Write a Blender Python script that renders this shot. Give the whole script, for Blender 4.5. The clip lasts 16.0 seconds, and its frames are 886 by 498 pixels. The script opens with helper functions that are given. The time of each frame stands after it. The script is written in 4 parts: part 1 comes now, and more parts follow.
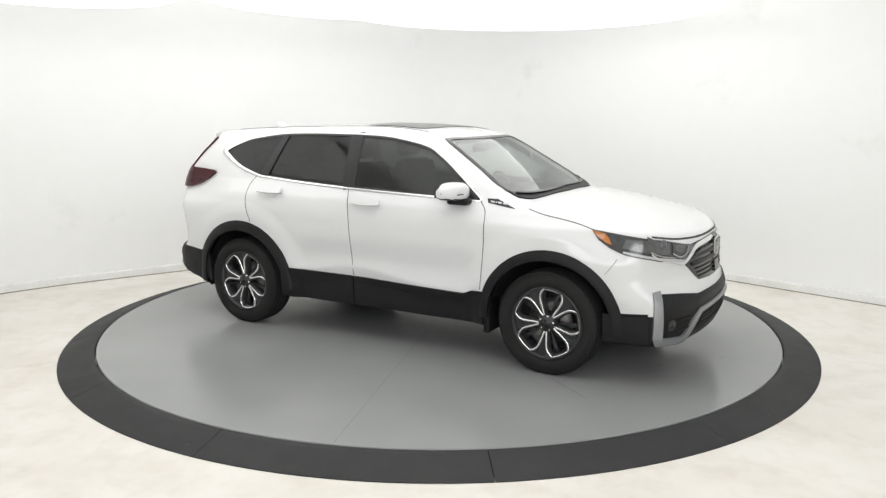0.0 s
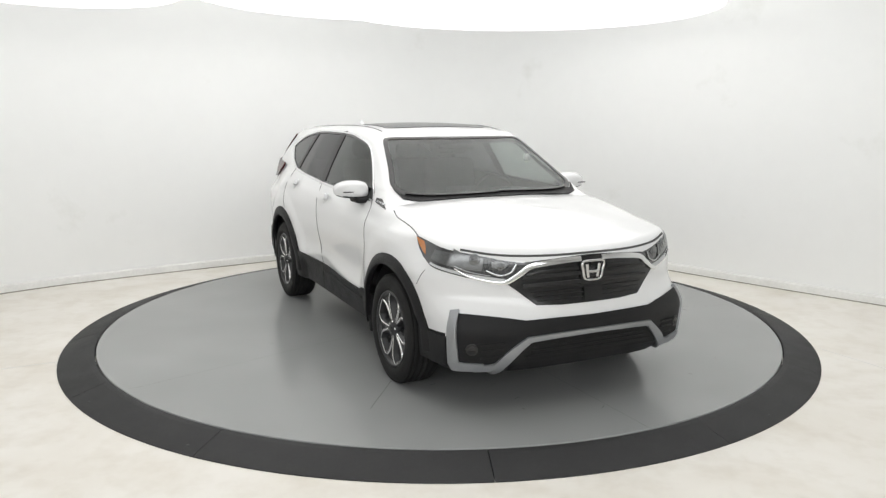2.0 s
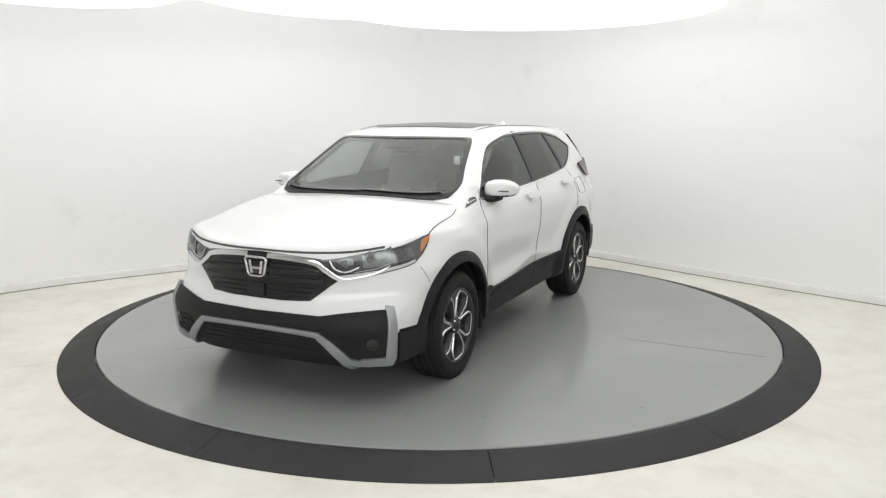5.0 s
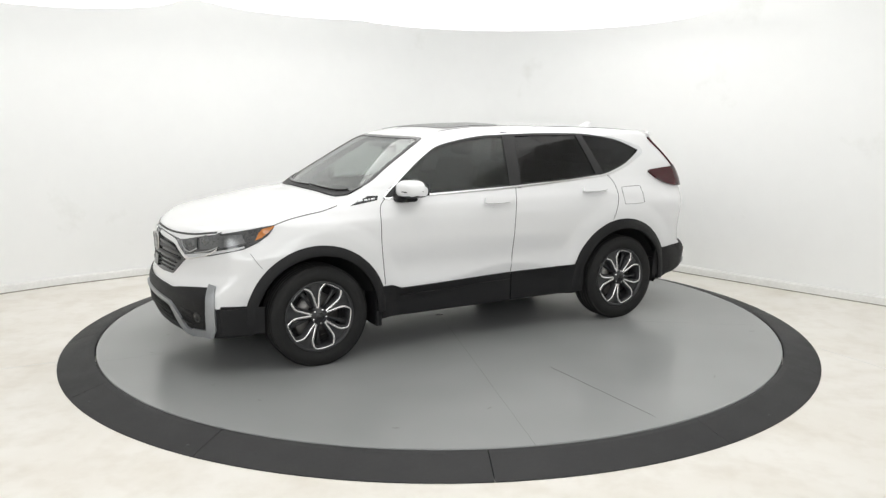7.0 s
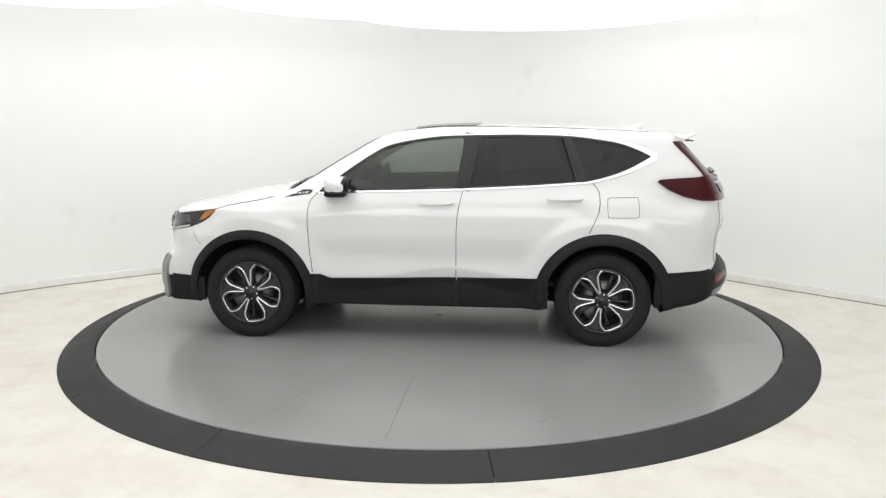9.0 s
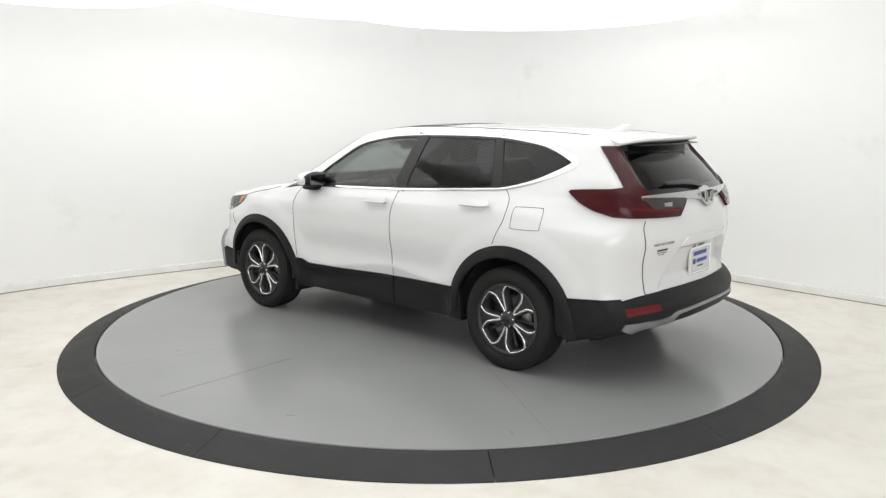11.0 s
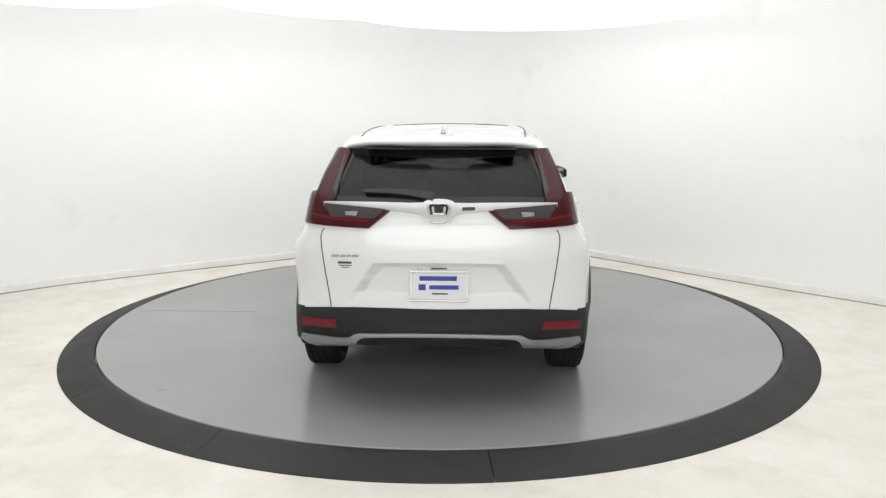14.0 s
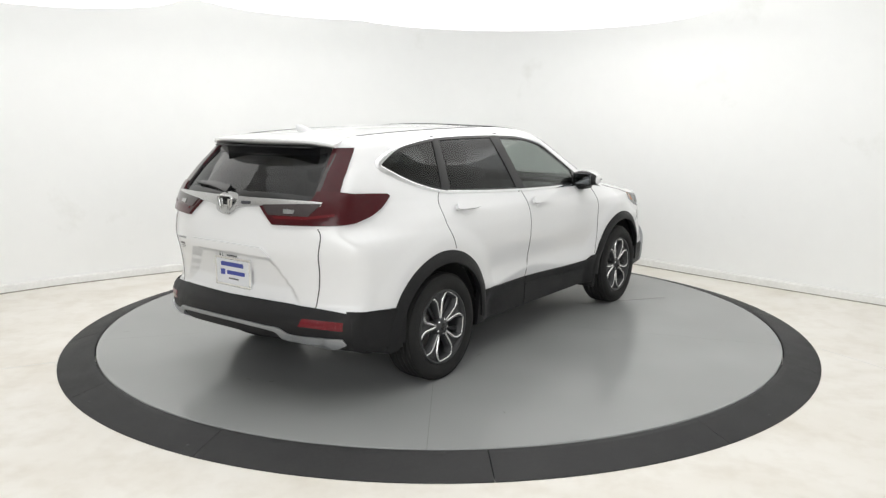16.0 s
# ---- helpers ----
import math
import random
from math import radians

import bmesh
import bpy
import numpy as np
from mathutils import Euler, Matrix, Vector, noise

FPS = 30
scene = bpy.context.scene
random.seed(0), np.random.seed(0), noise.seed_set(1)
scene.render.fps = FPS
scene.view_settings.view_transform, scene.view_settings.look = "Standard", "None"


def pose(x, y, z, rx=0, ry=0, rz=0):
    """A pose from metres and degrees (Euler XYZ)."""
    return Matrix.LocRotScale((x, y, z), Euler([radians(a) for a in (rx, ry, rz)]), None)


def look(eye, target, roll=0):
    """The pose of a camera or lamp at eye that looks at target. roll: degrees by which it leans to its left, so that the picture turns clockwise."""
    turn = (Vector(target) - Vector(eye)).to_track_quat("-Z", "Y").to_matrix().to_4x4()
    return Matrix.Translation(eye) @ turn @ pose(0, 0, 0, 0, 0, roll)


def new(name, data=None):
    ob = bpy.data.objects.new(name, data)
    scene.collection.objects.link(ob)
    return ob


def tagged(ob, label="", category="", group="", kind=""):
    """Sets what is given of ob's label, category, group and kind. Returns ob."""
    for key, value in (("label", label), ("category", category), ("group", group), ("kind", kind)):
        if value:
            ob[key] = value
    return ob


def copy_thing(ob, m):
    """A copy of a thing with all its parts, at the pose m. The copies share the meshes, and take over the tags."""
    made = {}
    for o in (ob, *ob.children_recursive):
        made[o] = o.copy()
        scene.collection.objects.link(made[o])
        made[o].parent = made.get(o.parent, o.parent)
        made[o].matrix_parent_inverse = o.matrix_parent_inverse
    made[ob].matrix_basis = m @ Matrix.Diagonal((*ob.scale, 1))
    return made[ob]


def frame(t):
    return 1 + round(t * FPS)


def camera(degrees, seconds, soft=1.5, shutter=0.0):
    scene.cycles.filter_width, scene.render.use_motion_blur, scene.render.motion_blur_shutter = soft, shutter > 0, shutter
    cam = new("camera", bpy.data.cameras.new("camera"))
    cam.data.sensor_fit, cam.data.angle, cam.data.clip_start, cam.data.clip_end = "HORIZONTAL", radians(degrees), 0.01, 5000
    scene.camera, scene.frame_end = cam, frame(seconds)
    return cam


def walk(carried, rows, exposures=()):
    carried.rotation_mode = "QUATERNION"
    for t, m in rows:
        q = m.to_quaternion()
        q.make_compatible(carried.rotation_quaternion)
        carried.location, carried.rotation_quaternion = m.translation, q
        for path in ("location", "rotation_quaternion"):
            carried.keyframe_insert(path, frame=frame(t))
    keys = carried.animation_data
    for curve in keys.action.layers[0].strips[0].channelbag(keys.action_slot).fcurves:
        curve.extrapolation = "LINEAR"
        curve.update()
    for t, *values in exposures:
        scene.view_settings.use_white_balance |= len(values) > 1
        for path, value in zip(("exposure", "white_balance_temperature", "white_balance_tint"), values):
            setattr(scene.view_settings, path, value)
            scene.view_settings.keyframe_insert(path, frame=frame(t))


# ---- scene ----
cam = camera(59.58, 16.0, soft=1.35)
EYE = (0.0, -6.469, 1.706)
AIM = (math.sin(radians(0.234)) * math.cos(radians(9.939)), -6.469 + math.cos(radians(0.234)) * math.cos(radians(9.939)), 1.706 - math.sin(radians(9.939)))
CAM_POSE = look(EYE, AIM, 0.08)
walk(cam, [(0.0, CAM_POSE), (16.0, CAM_POSE)], exposures=[(0.0, 0.0, 6500, 10), (0.7, -0.04, 6500, 10), (1.5, -0.11, 6500, 10), (2.5, -0.15, 6500, 10), (3.5, -0.17, 6500, 10), (4.3, -0.17, 6500, 10), (6.2, -0.01, 6500, 10), (8.0, 0.0, 6500, 10), (16.0, 0.0, 6500, 10)])

# ---- light ----
world = bpy.data.worlds.new("world")
scene.world = world
world.use_nodes = True
world.node_tree.nodes["Background"].inputs[0].default_value = (0.9, 0.95, 1.0, 1)
world.node_tree.nodes["Background"].inputs[1].default_value = 0.3


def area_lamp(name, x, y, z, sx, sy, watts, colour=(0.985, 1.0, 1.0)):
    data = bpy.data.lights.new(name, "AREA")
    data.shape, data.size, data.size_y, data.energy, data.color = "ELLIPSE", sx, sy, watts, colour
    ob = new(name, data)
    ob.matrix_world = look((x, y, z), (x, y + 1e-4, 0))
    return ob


FLOOR_Z = -0.065
# luminous round ceiling panels: name, x, y, radius
PANELS = [(0.75, 0.75, 1.72, 2.62), (-0.35, 0.35, 1.75, 2.68), (-2.95, -0.25, 0.9, 2.62)]
# broad overhead lamp out of view, between the round panels and the ceiling
area_lamp("unseen_lamp", 0.0, -1.6, 4.7, 8.6, 8.0, 124)
# added fill lamp behind the camera, brightens the surfaces that face it
front_fill = area_lamp("unseen_lamp", 0.0, -8.3, 2.9, 11.0, 2.6, 196)
front_fill.matrix_world = look((0.0, -8.6, 2.7), (0.0, 0.0, 0.6))


# ---- materials ----
def mat(name, base, rough=0.5, metal=0.0, coat=0.0, noise_amt=0.0, noise_scale=8.0, bump=0.0, bump_scale=60.0, spec=0.5, emit=None, strength=1.0, ior=1.45, transmission=0.0):
    m = bpy.data.materials.new(name)
    m.use_nodes = True
    nt = m.node_tree
    b = nt.nodes["Principled BSDF"]
    b.inputs["Base Color"].default_value = (*base, 1)
    b.inputs["Roughness"].default_value = rough
    b.inputs["Metallic"].default_value = metal
    b.inputs["Coat Weight"].default_value = coat
    b.inputs["Coat Roughness"].default_value = 0.04
    b.inputs["Specular IOR Level"].default_value = spec
    b.inputs["IOR"].default_value = ior
    b.inputs["Transmission Weight"].default_value = transmission
    if emit:
        b.inputs["Emission Color"].default_value = (*emit, 1)
        b.inputs["Emission Strength"].default_value = strength
    co = nt.nodes.new("ShaderNodeTexCoord")
    if noise_amt:
        n1 = nt.nodes.new("ShaderNodeTexNoise")
        n1.inputs["Scale"].default_value, n1.inputs["Detail"].default_value = noise_scale, 6
        n2 = nt.nodes.new("ShaderNodeTexNoise")
        n2.inputs["Scale"].default_value, n2.inputs["Detail"].default_value = noise_scale * 9, 4
        nt.links.new(co.outputs["Object"], n1.inputs["Vector"])
        nt.links.new(co.outputs["Object"], n2.inputs["Vector"])
        add = nt.nodes.new("ShaderNodeMath")
        add.operation = "ADD"
        nt.links.new(n1.outputs["Fac"], add.inputs[0])
        nt.links.new(n2.outputs["Fac"], add.inputs[1])
        ramp = nt.nodes.new("ShaderNodeMapRange")
        ramp.inputs["From Min"].default_value, ramp.inputs["From Max"].default_value = 0.7, 1.3
        ramp.inputs["To Min"].default_value, ramp.inputs["To Max"].default_value = 1 - noise_amt, 1 + noise_amt * 0.4
        nt.links.new(add.outputs[0], ramp.inputs["Value"])
        mul = nt.nodes.new("ShaderNodeVectorMath")
        mul.operation = "MULTIPLY"
        mul.inputs[0].default_value = base
        nt.links.new(ramp.outputs[0], mul.inputs[1])
        nt.links.new(mul.outputs[0], b.inputs["Base Color"])
        rr = nt.nodes.new("ShaderNodeMapRange")
        rr.inputs["To Min"].default_value, rr.inputs["To Max"].default_value = rough * 0.8, min(1, rough * 1.25)
        nt.links.new(n1.outputs["Fac"], rr.inputs["Value"])
        nt.links.new(rr.outputs[0], b.inputs["Roughness"])
    if bump:
        n3 = nt.nodes.new("ShaderNodeTexNoise")
        n3.inputs["Scale"].default_value, n3.inputs["Detail"].default_value = bump_scale, 5
        nt.links.new(co.outputs["Object"], n3.inputs["Vector"])
        bp = nt.nodes.new("ShaderNodeBump")
        bp.inputs["Strength"].default_value, bp.inputs["Distance"].default_value = bump, 0.004
        nt.links.new(n3.outputs["Fac"], bp.inputs["Height"])
        nt.links.new(bp.outputs[0], b.inputs["Normal"])
    return m


def glass_mat(name, tint, ior=1.5):
    m = bpy.data.materials.new(name)
    m.use_nodes = True
    nt = m.node_tree
    nt.nodes.remove(nt.nodes["Principled BSDF"])
    tr = nt.nodes.new("ShaderNodeBsdfTransparent")
    tr.inputs[0].default_value = (*tint, 1)
    gl = nt.nodes.new("ShaderNodeBsdfGlossy")
    gl.inputs["Roughness"].default_value = 0.02
    f0 = ((ior - 1) / (ior + 1)) ** 2
    lw = nt.nodes.new("ShaderNodeLayerWeight")
    lw.inputs["Blend"].default_value = 0.5
    pw = nt.nodes.new("ShaderNodeMath")
    pw.operation, pw.inputs[1].default_value = "POWER", 5.0
    nt.links.new(lw.outputs["Facing"], pw.inputs[0])
    fr = nt.nodes.new("ShaderNodeMath")
    fr.operation, fr.inputs[1].default_value, fr.inputs[2].default_value = "MULTIPLY_ADD", 1 - f0, f0
    nt.links.new(pw.outputs[0], fr.inputs[0])
    mx = nt.nodes.new("ShaderNodeMixShader")
    nt.links.new(fr.outputs[0], mx.inputs[0])
    nt.links.new(tr.outputs[0], mx.inputs[1])
    nt.links.new(gl.outputs[0], mx.inputs[2])
    nt.links.new(mx.outputs[0], nt.nodes["Material Output"].inputs[0])
    return m


def deck_tone(m):
    """Broad soft tone change and faint tyre haze on the deck paint."""
    nt = m.node_tree
    co = nt.nodes.new("ShaderNodeTexCoord")
    n = nt.nodes.new("ShaderNodeTexNoise")
    n.inputs["Scale"].default_value, n.inputs["Detail"].default_value = 0.8, 2
    r = nt.nodes.new("ShaderNodeValToRGB")
    r.color_ramp.elements[0].position, r.color_ramp.elements[0].color = 0.35, (0.285, 0.29, 0.29, 1)
    r.color_ramp.elements[1].position, r.color_ramp.elements[1].color = 0.65, (0.315, 0.32, 0.32, 1)
    nt.links.new(co.outputs["Object"], n.inputs["Vector"])
    nt.links.new(n.outputs["Fac"], r.inputs[0])
    nt.links.new(r.outputs[0], nt.nodes["Principled BSDF"].inputs["Base Color"])


def floor_mat():
    """Cream epoxy floor with tan tyre smudges and worn whiter areas."""
    m = mat("floor_epoxy", (0.80, 0.765, 0.70), 0.42, spec=0.4, bump=0.08, bump_scale=30)
    nt = m.node_tree
    b = nt.nodes["Principled BSDF"]
    co = nt.nodes.new("ShaderNodeTexCoord")
    n1 = nt.nodes.new("ShaderNodeTexNoise")
    n1.inputs["Scale"].default_value, n1.inputs["Detail"].default_value, n1.inputs["Distortion"].default_value = 0.9, 7, 1.2
    n2 = nt.nodes.new("ShaderNodeTexNoise")
    n2.inputs["Scale"].default_value, n2.inputs["Detail"].default_value = 7.0, 8
    for n in (n1, n2):
        nt.links.new(co.outputs["Object"], n.inputs["Vector"])
    r1 = nt.nodes.new("ShaderNodeValToRGB")
    r1.color_ramp.elements[0].position, r1.color_ramp.elements[0].color = 0.34, (0.775, 0.735, 0.665, 1)
    r1.color_ramp.elements[1].position, r1.color_ramp.elements[1].color = 0.6, (0.84, 0.81, 0.755, 1)
    nt.links.new(n1.outputs["Fac"], r1.inputs[0])
    r2 = nt.nodes.new("ShaderNodeValToRGB")
    r2.color_ramp.elements[0].position, r2.color_ramp.elements[0].color = 0.3, (0.86, 0.84, 0.80, 1)
    r2.color_ramp.elements[1].position, r2.color_ramp.elements[1].color = 0.55, (1, 1, 1, 1)
    nt.links.new(n2.outputs["Fac"], r2.inputs[0])
    mx = nt.nodes.new("ShaderNodeMixRGB")
    mx.blend_type, mx.inputs[0].default_value = "MULTIPLY", 0.5
    nt.links.new(r1.outputs[0], mx.inputs[1])
    nt.links.new(r2.outputs[0], mx.inputs[2])
    nt.links.new(mx.outputs[0], b.inputs["Base Color"])
    return m


M_WALL = mat("white_wall_paint", (0.895, 0.90, 0.89), 0.75, noise_amt=0.012, noise_scale=0.7)
def add_scuffs(m):
    """A few faint grey hand and tyre scuffs with a shape of their own."""
    nt = m.node_tree
    b = nt.nodes["Principled BSDF"]
    src = b.inputs["Base Color"].links[0].from_socket
    co = nt.nodes.new("ShaderNodeTexCoord")
    n = nt.nodes.new("ShaderNodeTexNoise")
    n.inputs["Scale"].default_value, n.inputs["Detail"].default_value, n.inputs["Roughness"].default_value = 1.15, 9, 0.62
    nt.links.new(co.outputs["Object"], n.inputs["Vector"])
    r = nt.nodes.new("ShaderNodeValToRGB")
    r.color_ramp.elements[0].position, r.color_ramp.elements[0].color = 0.62, (1, 1, 1, 1)
    r.color_ramp.elements[1].position, r.color_ramp.elements[1].color = 0.74, (0.92, 0.92, 0.905, 1)
    nt.links.new(n.outputs["Fac"], r.inputs[0])
    mx = nt.nodes.new("ShaderNodeMixRGB")
    mx.blend_type, mx.inputs[0].default_value = "MULTIPLY", 1.0
    nt.links.new(src, mx.inputs[1])
    nt.links.new(r.outputs[0], mx.inputs[2])
    nt.links.new(mx.outputs[0], b.inputs["Base Color"])


add_scuffs(M_WALL)
M_CEIL = mat("ceiling_paint", (0.85, 0.85, 0.85), 0.8, noise_amt=0.02, noise_scale=2)
M_FLOOR = floor_mat()
M_BASE = mat("baseboard_paint", (0.86, 0.86, 0.84), 0.5, noise_amt=0.08, noise_scale=4)
M_DISC = mat("grey_deck_paint", (0.30, 0.306, 0.306), 0.21, spec=0.5)
deck_tone(M_DISC)
M_RING = mat("black_rubber_ramp", (0.021, 0.021, 0.022), 0.62, noise_amt=0.2, noise_scale=5, bump=0.35, bump_scale=180)
M_GLOW = mat("lit_diffuser", (0.9, 0.9, 0.9), 0.6, emit=(1, 0.99, 0.97), strength=1.45)
M_SEAM = mat("dark_joint", (0.07, 0.07, 0.07), 0.8)
M_MARK = mat("scuff_grey", (0.13, 0.13, 0.13), 0.6, noise_amt=0.3, noise_scale=40)
M_GAP_SHADE = mat("gap_shadow_grey", (0.38, 0.36, 0.31), 0.8, noise_amt=0.3, noise_scale=6)
M_PAINT = mat("white_pearl_paint", (0.80, 0.803, 0.812), 0.3, coat=1.0, noise_amt=0.008, noise_scale=3)
M_BLACKP = mat("grained_black_plastic", (0.013, 0.013, 0.014), 0.5, noise_amt=0.12, noise_scale=9, bump=0.25, bump_scale=320, spec=0.3)
M_GLOSSB = mat("gloss_black", (0.010, 0.010, 0.011), 0.22, coat=0.2, noise_amt=0.05)
M_PILLAR = mat("satin_black_film", (0.012, 0.012, 0.013), 0.38, noise_amt=0.05)
M_HEAD2 = mat("lamp_bezel", (0.22, 0.225, 0.23), 0.2, metal=0.8, noise_amt=0.3, noise_scale=60)
M_SILVER = mat("satin_silver_plastic", (0.36, 0.37, 0.385), 0.38, metal=0.6, noise_amt=0.06, noise_scale=6)
M_CHROME = mat("chrome", (0.82, 0.82, 0.83), 0.09, metal=1.0, noise_amt=0.03)
M_TYRE = mat("tyre_rubber", (0.018, 0.018, 0.018), 0.72, noise_amt=0.25, noise_scale=14, bump=0.3, bump_scale=220, spec=0.3)
M_RIM = mat("dark_grey_wheel_paint", (0.030, 0.031, 0.033), 0.42, coat=0.1, noise_amt=0.1)
M_CUT = mat("machined_aluminium", (0.78, 0.78, 0.78), 0.2, metal=1.0, noise_amt=0.05, noise_scale=30)
M_DISCBR = mat("brake_steel", (0.17, 0.165, 0.16), 0.4, metal=0.9, noise_amt=0.15, noise_scale=20)
M_GLASS_F = glass_mat("windscreen_glass", (0.86, 0.885, 0.88), 1.6)
M_GLASS_D = glass_mat("front_door_glass", (0.62, 0.65, 0.63), 1.55)
M_GLASS_R = glass_mat("privacy_glass", (0.30, 0.305, 0.315), 1.5)
M_CABIN = mat("cabin_trim", (0.028, 0.028, 0.03), 0.7, noise_amt=0.2, noise_scale=20)
M_SEAT = mat("seat_leather", (0.022, 0.022, 0.024), 0.5, noise_amt=0.2, noise_scale=30, bump=0.1)
M_LINER = mat("headliner", (0.16, 0.16, 0.155), 0.9, noise_amt=0.1, noise_scale=20)
M_RED = mat("red_lamp_lens", (0.055, 0.004, 0.007), 0.16, coat=0.15, spec=0.35, noise_amt=0.15, noise_scale=14)
M_REDLT = mat("bright_red_lens", (0.12, 0.007, 0.011), 0.2, coat=0.15, spec=0.35, noise_amt=0.1, noise_scale=14)
M_REDDK = mat("smoked_red_lens", (0.05, 0.004, 0.007), 0.16, coat=0.15, spec=0.35, noise_amt=0.15, noise_scale=14)
M_SATIN = mat("satin_chrome", (0.60, 0.60, 0.60), 0.24, metal=1.0, noise_amt=0.04)
M_REFLECT = mat("red_reflector", (0.15, 0.012, 0.018), 0.25, coat=0.1, spec=0.3, noise_amt=0.2, noise_scale=60)
M_SMOKE = mat("smoked_lens", (0.05, 0.040, 0.042), 0.14, coat=0.3, noise_amt=0.2, noise_scale=30)
M_AMBER = mat("amber_lens", (0.55, 0.19, 0.04), 0.15, coat=1.0, noise_amt=0.1, noise_scale=20)
M_HEAD = mat("headlamp_housing", (0.06, 0.062, 0.065), 0.18, metal=0.5, coat=1.0, noise_amt=0.25, noise_scale=16)
M_DRL = mat("pale_light_guide", (0.55, 0.56, 0.57), 0.3, coat=0.5, noise_amt=0.05)
M_REFL = mat("lamp_reflector", (0.48, 0.49, 0.50), 0.18, metal=1.0, noise_amt=0.15, noise_scale=40)
M_PLATE = mat("plate_white", (0.78, 0.79, 0.82), 0.35, noise_amt=0.03)
M_BLUE = mat("blue_print", (0.05, 0.07, 0.35), 0.4, noise_amt=0.05)
M_DARKT = mat("dark_print", (0.05, 0.05, 0.06), 0.5, noise_amt=0.05)
M_STICK = mat("paper_sticker", (0.75, 0.75, 0.72), 0.6, noise_amt=0.08)
# base darkened, so a dark reflection is put into the mirror's colour
M_MIRROR = mat("darkened_mirror", (0.10, 0.105, 0.11), 0.03, metal=1.0)
M_UNDER = mat("underbody", (0.012, 0.012, 0.012), 0.85, noise_amt=0.3, noise_scale=10)


# ---- mesh helpers ----
def part(name, bm, material, parent, label="", smooth=True):
    me = bpy.data.meshes.new(name)
    bmesh.ops.recalc_face_normals(bm, faces=bm.faces)
    bm.to_mesh(me)
    bm.free()
    for p in me.polygons:
        p.use_smooth = smooth
    me.materials.append(material)
    ob = new(name, me)
    ob.parent = parent
    return tagged(ob, label)


def from_grid(P, close_u=False):
    """P: array rows x cols x 3; a bmesh sheet."""
    bm = bmesh.new()
    R, C = P.shape[:2]
    vs = [[bm.verts.new(P[i, j]) for j in range(C)] for i in range(R)]
    for i in range(R if close_u else R - 1):
        for j in range(C - 1):
            k = (i + 1) % R
            bm.faces.new((vs[i][j], vs[k][j], vs[k][j + 1], vs[i][j + 1]))
    return bm


def box_bm(x0, x1, y0, y1, z0, z1, bevel=0.0, seg=2, m=None, bm=None):
    own = bm or bmesh.new()
    r = bmesh.ops.create_cube(own, size=1.0)
    bmesh.ops.scale(own, vec=(x1 - x0, y1 - y0, z1 - z0), verts=r["verts"])
    bmesh.ops.translate(own, vec=((x0 + x1) / 2, (y0 + y1) / 2, (z0 + z1) / 2), verts=r["verts"])
    if bevel:
        es = list({e for v in r["verts"] for e in v.link_edges})
        r2 = bmesh.ops.bevel(own, geom=es, offset=bevel, segments=seg, affect="EDGES", profile=0.5)
        r = {"verts": list({v for f in r2["faces"] for v in f.verts} | {v for v in r["verts"] if v.is_valid})}
    if m is not None:
        bmesh.ops.transform(own, matrix=m, verts=[v for v in r["verts"] if v.is_valid])
    return own


def lathe(profile, seg=64, axis="y", bm=None):
    """Turn (radius, along) points about an axis."""
    a = np.linspace(0, 2 * math.pi, seg, endpoint=False)
    r = np.array([p[0] for p in profile])
    h = np.array([p[1] for p in profile])
    P = np.zeros((seg, len(profile), 3))
    P[..., 0] = np.cos(a)[:, None] * r
    P[..., 2] = np.sin(a)[:, None] * r
    P[..., 1] = h
    if axis == "z":
        P = P[..., [0, 2, 1]]
    if axis == "x":
        P = P[..., [1, 0, 2]]
    return from_grid(P, close_u=True)


def smooth_path(pts, n=8, closed=False):
    """Catmull-Rom through points."""
    p = np.array(pts, float)
    out = []
    N = len(p)
    for i in range(N if closed else N - 1):
        a, b, c, d = (p[(i - 1) % N], p[i], p[(i + 1) % N], p[(i + 2) % N]) if closed else (p[max(i - 1, 0)], p[i], p[i + 1], p[min(i + 2, N - 1)])
        for s in np.linspace(0, 1, n, endpoint=False):
            out.append(0.5 * (2 * b + (c - a) * s + (2 * a - 5 * b + 4 * c - d) * s * s + (3 * b - a - 3 * c + d) * s ** 3))
    if not closed:
        out.append(p[-1])
    return np.array(out)


# ---- the room ----
WALL_LINE = smooth_path([(-9.2, -4.4), (-7.3, -2.15), (-5.7, -0.35), (-4.38, 1.06), (-3.56, 1.77), (-2.01, 2.84), (-0.55, 3.85), (0.35, 4.25), (1.0, 4.0), (1.87, 3.15), (3.13, 1.71), (4.19, 0.58), (5.6, -0.9), (7.2, -2.55), (9.0, -4.4)], 10)
CEIL_Z = 4.8


def strip_wall(name, line, z0, z1, thick, material, label, bevel=0.0):
    d = np.gradient(line, axis=0)
    nrm = np.stack([d[:, 1], -d[:, 0]], 1)
    nrm /= np.linalg.norm(nrm, axis=1)[:, None]
    inner, outer = line, line - nrm * thick
    prof = [(inner, z0), (inner, z1 - bevel), (inner - nrm * bevel, z1), (outer, z1), (outer, z0)] if bevel else [(inner, z0), (inner, z1), (outer, z1), (outer, z0)]
    P = np.stack([np.concatenate([xy, np.full((len(line), 1), z)], 1) for xy, z in prof], 1)
    return tagged(part(name, from_grid(P), material, None, smooth=False), label, "wall", kind="structure")


